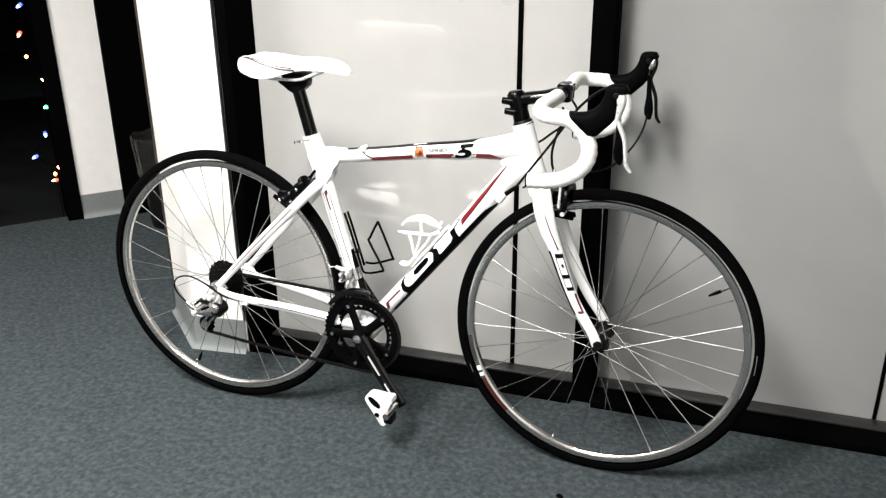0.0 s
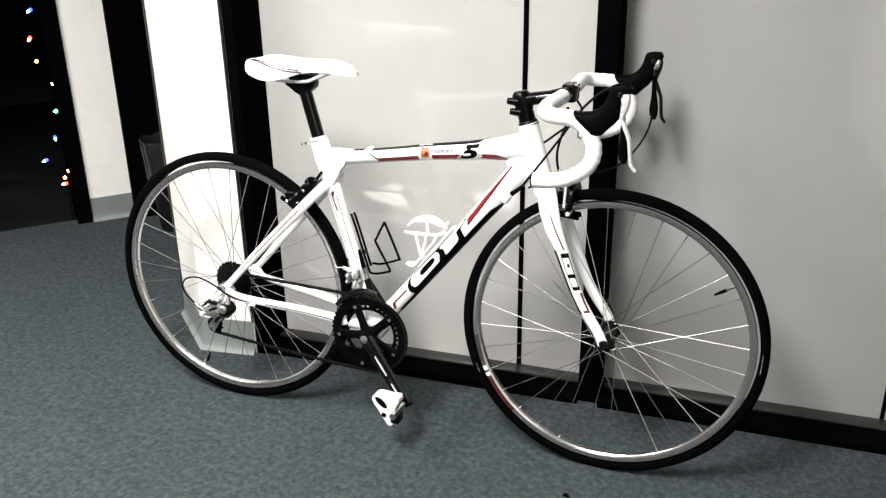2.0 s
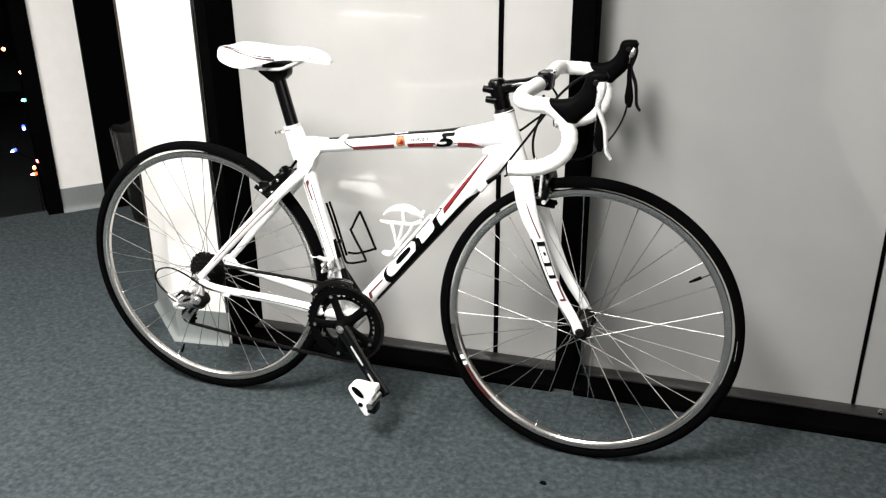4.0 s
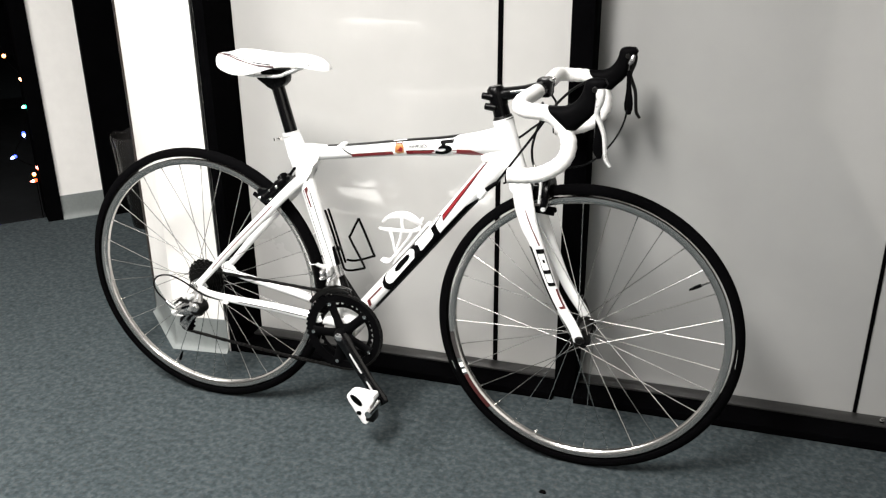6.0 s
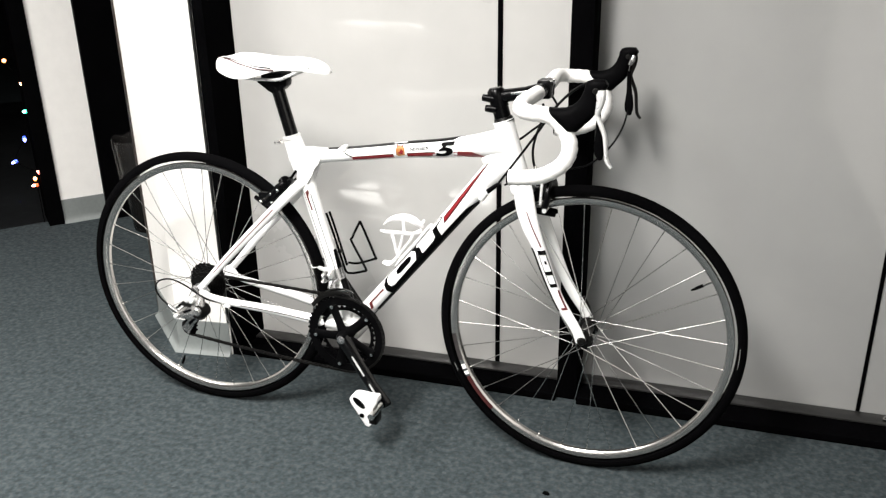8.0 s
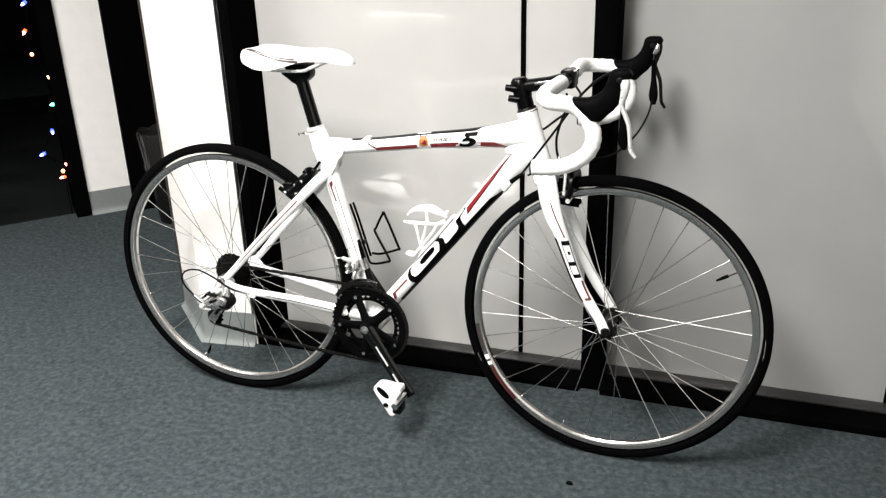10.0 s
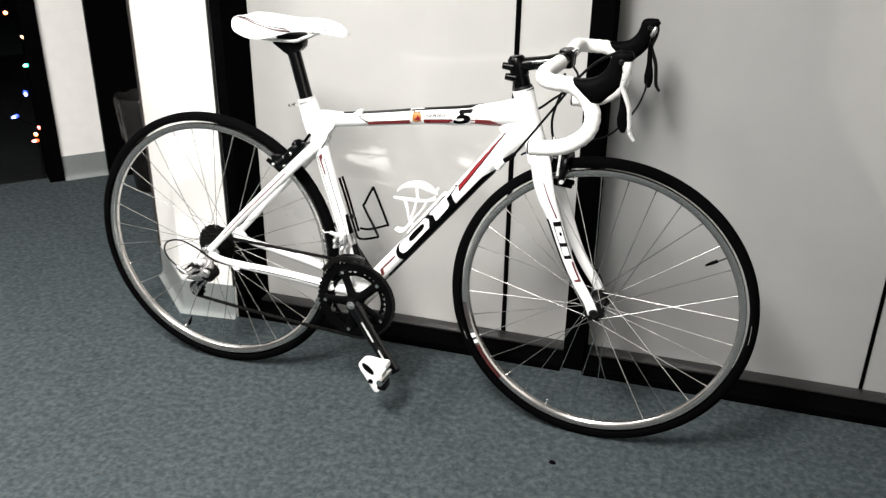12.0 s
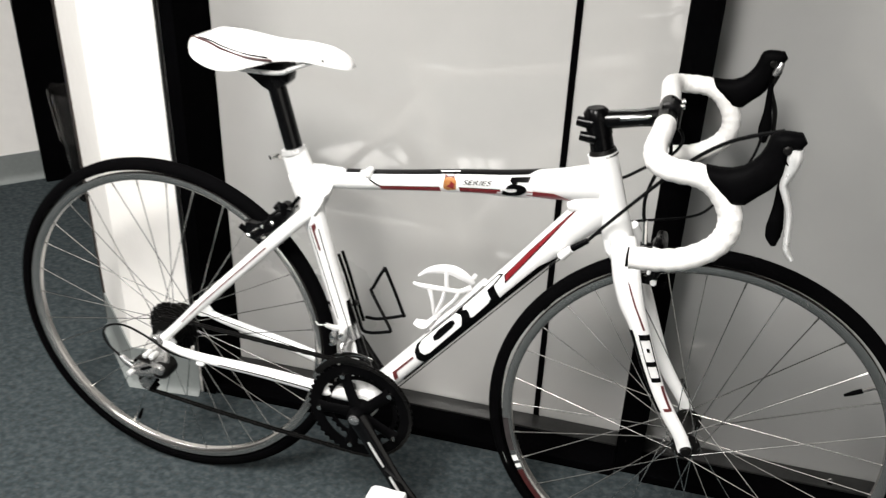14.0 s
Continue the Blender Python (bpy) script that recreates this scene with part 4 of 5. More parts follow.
# stem, spacers, bars
stem = part("stem", sweep([(0.742, 0, 0.8355), (0.765, 0, 0.840), (0.80, 0, 0.8465), (0.836, 0, 0.8545)], [0.014, 0.0135, 0.0125, 0.015], [0.015, 0.014, 0.013, 0.018], ref=(0, 1, 0), n=18, k=2), GLOSSBLACK, bike, "black handlebar stem")
part("steerer_clamp", sweep([(0.7460, 0, 0.814), (0.7395, 0, 0.835), (0.7360, 0, 0.848), (0.7350, 0, 0.854)], [0.0185, 0.019, 0.0185, 0.013], n=20), BLACK, stem)
part("spacer", sweep([(0.7535, 0, 0.786), (0.7462, 0, 0.813)], [0.0178, 0.0172], n=20), BLACK, stem, "black headset spacers")
part("headset_cap", sweep([(0.7545, 0, 0.785), (0.7520, 0, 0.794)], [0.0222, 0.019], n=20), DARKSTEEL, stem)
for zz in (0.8325, 0.811):
    part("pinch_bolt", sweep([(0.734 - (zz - 0.834) * 0.3, -0.012, zz), (0.711 - (zz - 0.834) * 0.3, -0.012, zz + 0.002)], [0.0085, 0.007], n=10), BLACK, stem)
part("face_plate", box(0.825, 0.855, -0.021, 0.021, 0.838, 0.876, 0.006), BLACK, stem)
for sgn in (-1, 1):
    part("face_plate_bolt", sweep([(0.850, 0.014 * sgn, 0.872), (0.857, 0.014 * sgn, 0.874)], 0.0034, n=8), STEEL, stem)
part("stem_print", sweep([(0.772, -0.0138, 0.8445), (0.816, -0.0138, 0.853)], [0.0024, 0.0024], [0.0006, 0.0006], ref=(0, 1, 0), n=8), ALU, stem, "pale print on the stem")
HOOD_SHAPE = [((0.893, 0.8625), (0.901, 0.8475), 0.0155), ((0.908, 0.8620), (0.914, 0.8330), 0.0165), ((0.922, 0.8635), (0.929, 0.8190), 0.0170), ((0.934, 0.8680), (0.944, 0.8210), 0.0165), ((0.943, 0.8755), (0.957, 0.8340), 0.0160), ((0.9495, 0.8845), (0.967, 0.8430), 0.0150),
              ((0.954, 0.8960), (0.974, 0.8520), 0.0140), ((0.956, 0.9060), (0.977, 0.8660), 0.0135), ((0.959, 0.9115), (0.979, 0.8830), 0.0135), ((0.966, 0.9145), (0.987, 0.8920), 0.0145), ((0.976, 0.9155), (0.992, 0.8975), 0.0125), ((0.989, 0.9150), (0.996, 0.9050), 0.0090)]
bar = part("handlebar", sweep([(0.836, -0.075, 0.857), (0.836, 0, 0.857), (0.836, 0.075, 0.857)], [0.013, 0.0159, 0.013], n=16, k=4), BLACK, bike, "drop handlebar wrapped in white tape")
for sgn in (-1, 1):
    path = [(0.836, 0.050, 0.857), (0.834, 0.10, 0.8575), (0.831, 0.150, 0.857), (0.836, 0.184, 0.853), (0.855, 0.200, 0.850), (0.888, 0.203, 0.848), (0.911, 0.203, 0.835), (0.929, 0.203, 0.808), (0.931, 0.203, 0.781), (0.918, 0.203, 0.757), (0.888, 0.203, 0.737), (0.856, 0.203, 0.729), (0.821, 0.203, 0.7265)]
    path = [(a, b * sgn, c) for a, b, c in path]
    pts = spline(path, 6)
    bm = bmesh.new()
    # overlapping wraps of tape swell the tube slightly
    rr = [0.0146 + 0.0007 * math.sin(i * 2.2) for i in range(len(pts))]
    sweep(pts, rr, n=16, bm=bm)
    part("bar_tape", bm, TAPE, bar, "white wrapped bar tape", smooth=70)
    part("bar_plug", lathe([(0, 0.012), (0.004, 0.013), (0.005, 0.0)], (0, 0, 0), "z", 12), BLACK, bar).matrix_local = Matrix.Translation((0.8215, 0.203 * sgn, 0.7265)) @ Euler((0, radians(-90), 0)).to_matrix().to_4x4()
    hood = part("brake_hood", loft(HOOD_SHAPE, 0.204 * sgn), HOODS, bar, "black rubber brake hood", smooth=60)
    part("hood_cap", sweep([(0.980, 0.214 * sgn if sgn < 0 else 0.192, 0.880), (0.985, 0.214 * sgn if sgn < 0 else 0.192, 0.890), (0.988, 0.213 * sgn if sgn < 0 else 0.193, 0.900)], [0.004, 0.006, 0.003], [0.006, 0.006, 0.004], ref=(0, 1, 0), n=12, k=3), SILVER if sgn > 0 else BLACK, hood, "metal cap" if sgn > 0 else "")
    part("lever_pivot", lathe([(-0.0165, 0.0), (-0.0165, 0.004), (-0.0150, 0.0055), (0.0150, 0.0055), (0.0165, 0.004), (0.0165, 0.0)], (0.976, 0.204 * sgn, 0.897), n=12), DARKSTEEL, hood)
    part("brake_lever", sweep([(0.9850, 0.2145 * sgn, 0.8985), (0.9855, 0.2150 * sgn, 0.890), (0.9850, 0.2145 * sgn, 0.8785), (0.9825, 0.2135 * sgn, 0.866), (0.9805, 0.212 * sgn, 0.8535), (0.9865, 0.211 * sgn, 0.838), (0.9945, 0.210 * sgn, 0.817), (0.9980, 0.209 * sgn, 0.786), (1.0005, 0.209 * sgn, 0.772), (1.0082, 0.209 * sgn, 0.7605)], [0.0075, 0.0088, 0.0076, 0.0058, 0.0046, 0.0043, 0.0040, 0.0038, 0.0038, 0.003], [0.007, 0.008, 0.0075, 0.007, 0.006, 0.006, 0.006, 0.006, 0.006, 0.004], ref=(0, 1, 0), n=12, k=4), LEVER if sgn < 0 else DARKSTEEL, hood, "metal brake lever")
    part("shift_lever", sweep([(0.979, 0.197 * sgn, 0.866), (0.980, 0.196 * sgn, 0.846), (0.982, 0.195 * sgn, 0.824), (0.983, 0.195 * sgn, 0.808), (0.9832, 0.195 * sgn, 0.794), (0.9840, 0.195 * sgn, 0.781), (0.9865, 0.195 * sgn, 0.770)], [0.004, 0.0045, 0.0058, 0.0080, 0.0098, 0.0088, 0.0035], [0.004, 0.004, 0.004, 0.005, 0.005, 0.004, 0.003], ref=(0, 1, 0), n=12, k=4), HOODS, hood, "black shift paddle")


bar.matrix_local = Matrix.Translation((0.836, 0, 0.857)) @ pose(0, 0, 0, 1.3, 0, 0) @ Matrix.Translation((-0.836, 0, -0.857))


# brakes
def brake(u, z, tilt, label):
    root = part("brake", sweep([(u - 0.012, 0, z), (u + 0.020, 0, z)], [0.008, 0.010], n=12), BLACK, bike, label)
    m = Matrix.Translation((u, 0, z)) @ Euler((0, radians(tilt), 0)).to_matrix().to_4x4()

    def tr(p):
        return tuple(m @ Vector(p))
    for sgn in (-1, 1):
        part("brake_arm", sweep([tr((0.014, -0.014 * sgn, 0.020)), tr((0.018, 0.022 * sgn, 0.013)), tr((0.021, 0.034 * sgn, -0.008)), tr((0.018, 0.031 * sgn, -0.028)), tr((0.012, 0.024 * sgn, -0.040))], [0.0095, 0.0115, 0.0120, 0.0110, 0.008], [0.006, 0.008, 0.008, 0.007, 0.006], n=10, k=4), BLACK, root, "black brake arm")
        pad = part("brake_pad", box(-0.016, 0.040, 0.012 * sgn - 0.0035, 0.012 * sgn + 0.0035, -0.053, -0.042, 0.002), RUBBER, root)
        pad.matrix_local = m
        part("pad_bolt", sweep([tr((0.020, 0.018 * sgn, -0.034)), tr((0.020, 0.043 * sgn, -0.034))], 0.0048, n=10), LEVER, root)
    part("brake_bolt", sweep([tr((0.014, -0.002, 0.0)), tr((0.026, -0.002, 0.0))], 0.006, n=10), STEEL, root)
    part("cable_anchor", sweep([tr((0.008, -0.042, 0.024)), tr((0.009, -0.042, 0.004)), tr((0.010, -0.042, -0.022))], 0.0030, n=8), LEVER, root)
    part("cable_arm", sweep([tr((0.012, 0, 0.014)), tr((0.012, -0.030, 0.028)), tr((0.010, -0.042, 0.022))], [0.008, 0.007, 0.006], n=8, k=3), BLACK, root)


brake(0.838, 0.648, 6, "black caliper brake on the fork crown")
caliper = plate([(0.217, 0.611), (0.237, 0.6245), (0.2597, 0.631), (0.2628, 0.622), (0.248, 0.602), (0.242, 0.5926), (0.231, 0.580), (0.218, 0.569), (0.207, 0.560), (0.1923, 0.5575), (0.1745, 0.5615), (0.1733, 0.570), (0.1700, 0.5885), (0.1767, 0.593), (0.194, 0.588), (0.205, 0.593), (0.2127, 0.600)], -0.034, -0.020)
bmesh.ops.bevel(caliper, geom=caliper.edges[:], offset=0.0030, segments=3, profile=0.6, affect="EDGES")
root_b = part("brake", caliper, GLOSSBLACK, bike, "black caliper brake on the seat stays")
part("pivot", sweep([(0.243, 0, 0.597), (0.214, 0, 0.617)], 0.008, n=12), BLACK, root_b)
part("brake_arm", sweep([(0.236, -0.026, 0.612), (0.230, 0.010, 0.612), (0.214, 0.034, 0.594), (0.191, 0.031, 0.572), (0.177, 0.025, 0.560)], [0.009, 0.0105, 0.0115, 0.0105, 0.008], n=10, k=4), BLACK, root_b, "black brake arm")
part("brake_arm", sweep([(0.250, -0.030, 0.620), (0.232, -0.036, 0.606), (0.212, -0.038, 0.586), (0.192, -0.036, 0.571)], [0.007, 0.0095, 0.0095, 0.0075], [0.004, 0.005, 0.005, 0.004], ref=(0, 1, 0), n=10, k=4), BLACK, root_b, "black brake arm")
for sgn in (-1, 1):
    part("brake_pad", sweep([(0.150, 0.0145 * sgn, 0.585 - 0.012), (0.178, 0.0145 * sgn, 0.560 - 0.006), (0.200, 0.0145 * sgn, 0.538)], [0.006, 0.0065, 0.006], [0.004, 0.004, 0.004], ref=(0, 1, 0), n=8), RUBBER, root_b)
for pu, pz, r in ((0.1824, 0.5716, 0.0042), (0.2288, 0.6025, 0.0038), (0.2087, 0.5921, 0.0030), (0.2094, 0.5728, 0.0026)):
    part("bolt", lathe([(-0.046, 0.0), (-0.046, r * 0.6), (-0.0445, r), (-0.032, r)], (pu, 0, pz), n=12), STEEL, root_b, "small steel bolt")
part("cable_knob", sweep([(0.2440, -0.030, 0.634), (0.2445, -0.030, 0.628), (0.2470, -0.030, 0.616)], [0.0055, 0.0078, 0.0070], n=12, k=2), RUBBER, root_b, "black adjusting knob")
part("cable_boot", sweep([(0.246, -0.026, 0.621), (0.2546, -0.022, 0.6287), (0.268, -0.019, 0.647)], [0.0050, 0.0036, 0.0030], n=10, k=3), RUBBER, root_b, "black cable boot")

# crankset
spider = lathe([(-0.078, 0.0), (-0.078, 0.011), (-0.072, 0.0155), (-0.058, 0.0165), (-0.050, 0.0175), (-0.036, 0.0175)], (BB[0], 0, BB[1]), n=20)
for i in range(5):
    a = math.radians(-31 + 72 * i)
    d = np.array((math.cos(a), 0, math.sin(a)))
    c = np.array((BB[0], -0.056, BB[1]))
    sweep([c + d * 0.010, c + d * 0.034 + (0, 0.003, 0), c + d * 0.060 + (0, 0.005, 0), c + d * 0.079 + (0, 0.006, 0)], [0.0140, 0.0110, 0.0110, 0.0135], [0.006, 0.005, 0.004, 0.004], ref=(0, 1, 0), n=8, k=2, bm=spider)
crank = part("crankset", spider, RING, bike, "black double crankset")
part("chainring", gear(BB[0], BB[1], 0.1000, 0.0760, 50, -0.050, -0.0465), RING, crank, "dark large chainring")
part("chainring", gear(BB[0], BB[1], 0.0715, 0.0605, 34, -0.042, -0.039), RING, crank, "dark small chainring")
for i in range(5):
    a = math.radians(-31 + 72 * i)
    q = (BB[0] + 0.077 * math.cos(a), BB[1] + 0.077 * math.sin(a))
    part("chainring_bolt", lathe([(-0.058, 0.0), (-0.058, 0.0045), (-0.052, 0.005)], (q[0], 0, q[1]), n=10), STEEL, crank)
PED = (0.494, 0.118)
part("crank_arm", sweep([(BB[0], -0.068, BB[1]), (BB[0] + 0.020, -0.070, BB[1] - 0.027), (BB[0] + 0.075, -0.080, BB[1] - 0.102), (PED[0], -0.083, PED[1]), (PED[0] + 0.006, -0.083, PED[1] - 0.009)], [0.020, 0.0180, 0.0155, 0.0185, 0.0150], [0.011, 0.010, 0.008, 0.0090, 0.0080], ref=(0, 1, 0), n=14, k=3), GLOSSBLACK, crank, "glossy black crank arm")
part("crank_arm", sweep([(BB[0], 0.062, BB[1]), (BB[0] - 0.020, 0.064, BB[1] + 0.027), (BB[0] - 0.075, 0.074, BB[1] + 0.102), (BB[0] - 0.106, 0.077, BB[1] + 0.144)], [0.019, 0.0165, 0.0125, 0.0145], [0.011, 0.010, 0.008, 0.0085], ref=(0, 1, 0), n=14, k=3), GLOSSBLACK, crank, "glossy black crank arm")
# bright strips laid on the arm in place of its highlight
for a, b in ((0.0, 0.48), (0.68, 1.0)):
    ends = [(BB[0] + 0.030 + 0.064 * q, -0.0837 - 0.0080 * q, BB[1] - 0.036 - 0.091 * q) for q in (a, (a + b) / 2, b)]
    part("crank_highlight", sweep(ends, [0.0018, 0.0026, 0.0018], n=8), LEVER, crank, "silver strip added as the polished highlight line of the crank arm")
part("crank_bolt", lathe([(-0.081, 0.0), (-0.081, 0.006), (-0.079, 0.010), (-0.076, 0.011)], (BB[0], 0, BB[1]), n=14), SILVER, crank)


def pedal(c, w, label):
    """A clipless pedal hanging from its axle."""
    cu, cz = c
    line = [(-0.056, 0.037), (-0.064, 0.031), (-0.066, 0.023), (-0.060, 0.009), (-0.032, -0.030), (-0.023, -0.046), (-0.013, -0.048), (-0.004, -0.038), (-0.012, -0.018), (0.001, 0.008), (0.013, 0.025), (0.010, 0.038), (-0.001, 0.038), (-0.016, 0.032), (-0.042, 0.039)]
    line = [(0.88 * (a + 0.03) - 0.03, 0.90 * b + 0.003) for a, b in line]
    lo, hi = sorted((w, w + math.copysign(0.030, w)))
    bm = plate([(cu + a, cz + b) for a, b in line], lo, hi)
    bmesh.ops.bevel(bm, geom=bm.edges[:], offset=0.003, segments=2, profile=0.6, affect="EDGES")
    body = part("pedal", bm, WHITEPLASTIC, bike, label, smooth=50)
    face = lo if w < 0 else hi
    eps = -0.0012 if w < 0 else 0.0012
    # flat black patches on the face stand in for the shade inside its hollows
    for a, b, rx, rz, tilt in ((-0.037, 0.0200, 0.0185, 0.0078, -40), (-0.031, -0.012, 0.0064, 0.0058, 0)):
        ov = []
        for i in range(18):
            q = 2 * math.pi * i / 18
            x, z = rx * math.cos(q), rz * math.sin(q)
            t = radians(tilt)
            ov.append((cu + a + x * math.cos(t) - z * math.sin(t), cz + b + x * math.sin(t) + z * math.cos(t)))
        part("recess", plate(ov, face + eps, face + eps * 0.2), BLACK, body, "black patch standing in for a shaded hollow in the pedal")
    part("cleat_spring", box(cu - 0.016, cu + 0.006, lo - 0.001, hi + 0.001, cz - 0.032, cz - 0.004, 0.004), DARKSTEEL, body, "dark cleat spring")
    part("axle", sweep([(cu, w * 0.92, cz), (cu, w + math.copysign(0.050, w), cz)], 0.008, n=12), STEEL, body, "steel axle")


pedal((0.494, 0.120), -0.108, "white clipless pedal with black patches for its shaded hollows")
pedal((0.286, 0.404), 0.094, "white clipless pedal on the wall side")

# cassette, derailleurs and chain
cas = part("cassette", lathe([(-0.046, 0.0), (-0.046, 0.016), (-0.014, 0.018), (-0.014, 0.0)], (-0.008, 0, HUB_Z), n=20), DARKSTEEL, bike, "dark steel cassette")
for i, teeth in enumerate((12, 13, 14, 15, 17, 19, 21, 24)):
    r = 0.0127 * teeth / (2 * math.pi) + 0.004
    w = -0.047 + i * 0.0042
    part("cog", gear(-0.008, HUB_Z, r, 0.014, teeth, w, w + 0.0020, 0.0022), DARKSTEEL, cas)
rd = part("rear_derailleur", sweep([(0.004, -0.068, 0.324), (0.000, -0.076, 0.304), (-0.010, -0.083, 0.287), (-0.034, -0.086, 0.275), (-0.058, -0.083, 0.268)], [0.010, 0.019, 0.024, 0.017, 0.008], [0.006, 0.010, 0.013, 0.011, 0.008], ref=(0, 1, 0), n=14, k=3), DERAIL, bike, "grey alloy rear derailleur")
part("derailleur_link", sweep([(0.004, -0.090, 0.290), (-0.040, -0.097, 0.272)], [0.010, 0.007], [0.003, 0.003], ref=(0, 1, 0), n=10), DERAIL, rd)
part("derailleur_knuckle", lathe([(-0.094, 0.0), (-0.094, 0.014), (-0.088, 0.019), (-0.060, 0.019), (-0.056, 0.014)], (0.004, 0, 0.282), n=18), DARKSTEEL, rd, "dark pivot knuckle")
for pu, pz, rr in ((-0.019, 0.314, 0.0055), (-0.006, 0.313, 0.0055), (-0.058, 0.266, 0.006)):
    part("pivot_bolt", lathe([(-0.099, 0.0), (-0.099, rr * 0.6), (-0.097, rr), (-0.080, rr)], (pu, 0, pz), n=12), LEVER, rd)
part("knuckle_cap", lathe([(-0.100, 0.0), (-0.100, 0.008), (-0.097, 0.0115), (-0.092, 0.012)], (0.006, 0, 0.288), n=16), DERAIL, rd, "silver pivot cap")
# black strip added as gap shade, to break up the smooth metal
part("link_gap_shade", sweep([(-0.030, -0.0985, 0.283), (-0.008, -0.0965, 0.292)], [0.0030, 0.0026], [0.001, 0.001], ref=(0, 1, 0), n=8), BLACK, rd, "black strip standing in for a shaded gap between the links")
part("limit_screw", lathe([(-0.097, 0.0), (-0.097, 0.0032), (-0.085, 0.0034)], (-0.050, 0, 0.292), n=8), STEEL, rd)
part("limit_screw", lathe([(-0.097, 0.0), (-0.097, 0.0032), (-0.085, 0.0034)], (-0.042, 0, 0.299), n=8), BLACK, rd)
# another black strip, painting the shade of an opening onto the plate
part("cage_gap_shade", sweep([(-0.030, -0.0555, 0.252), (-0.050, -0.0555, 0.229)], [0.0045, 0.0035], [0.0006, 0.0006], ref=(0, 1, 0), n=8), BLACK, rd, "black strip standing in for a shaded opening in the cage plate")
part("derailleur_link", sweep([(-0.036, -0.090, 0.303), (-0.010, -0.092, 0.300)], [0.006, 0.0045], n=8), DARKSTEEL, rd)
part("barrel_adjuster", sweep([(-0.060, -0.080, 0.270), (-0.076, -0.078, 0.276), (-0.090, -0.075, 0.284)], [0.006, 0.0065, 0.005], n=10), SILVER, rd)
for (pu, pz) in ((-0.024, 0.262), (-0.058, 0.216)):
    part("jockey_wheel", gear(pu, pz, 0.022, 0.004, 11, -0.048, -0.041, 0.005), RUBBER, rd, "black jockey wheel")
for w in (-0.054, -0.037):
    part("cage_plate", sweep([(-0.016, w, 0.270), (-0.042, w, 0.238), (-0.066, w, 0.208)], [0.013, 0.010, 0.013], [0.0012, 0.0012, 0.0012], ref=(0, 1, 0), n=10, k=3), DARKSTEEL if w > -0.05 else DERAIL, rd)
fd = part("front_derailleur", sweep([(0.352, 0, 0.384), (0.344, 0, 0.410)], [0.0222, 0.0217], n=18), SILVER, bike, "silver front derailleur")
part("derailleur_link", sweep([(0.352, -0.022, 0.414), (0.336, -0.034, 0.416), (0.322, -0.042, 0.424)], [0.006, 0.0055, 0.004], n=10, k=2), LEVER, fd)
part("derailleur_link", sweep([(0.356, -0.024, 0.392), (0.352, -0.040, 0.388), (0.350, -0.048, 0.376)], [0.007, 0.006, 0.004], n=10, k=2), SILVER, fd)
part("derailleur_arm", box(0.330, 0.340, -0.046, -0.026, 0.386, 0.412, 0.003), SILVER, fd)
part("derailleur_arm", box(0.346, 0.357, -0.044, -0.028, 0.398, 0.420, 0.003), LEVER, fd)
for pu, pz in ((0.335, 0.392), (0.352, 0.412), (0.336, 0.408)):
    part("derailleur_bolt", lathe([(-0.051, 0.0), (-0.051, 0.0035), (-0.045, 0.004)], (pu, 0, pz), n=8), STEEL, fd)
part("cable_end", sweep([(0.322, -0.042, 0.424), (0.308, -0.044, 0.422), (0.304, -0.044, 0.428)], 0.0012, n=6), LEVER, fd)
for w in (-0.055, -0.038):
    pts = [(BB[0] + r * math.cos(radians(a)), w, BB[1] + r * math.sin(radians(a))) for a, r in ((140, 0.106), (122, 0.109), (106, 0.110), (92, 0.109), (80, 0.107))]
    part("derailleur_cage", sweep(pts, [0.005, 0.006, 0.006, 0.005, 0.003], [0.001] * 5, ref=(0, 1, 0), n=8, k=3), STEEL if w > -0.05 else DARKSTEEL, fd)


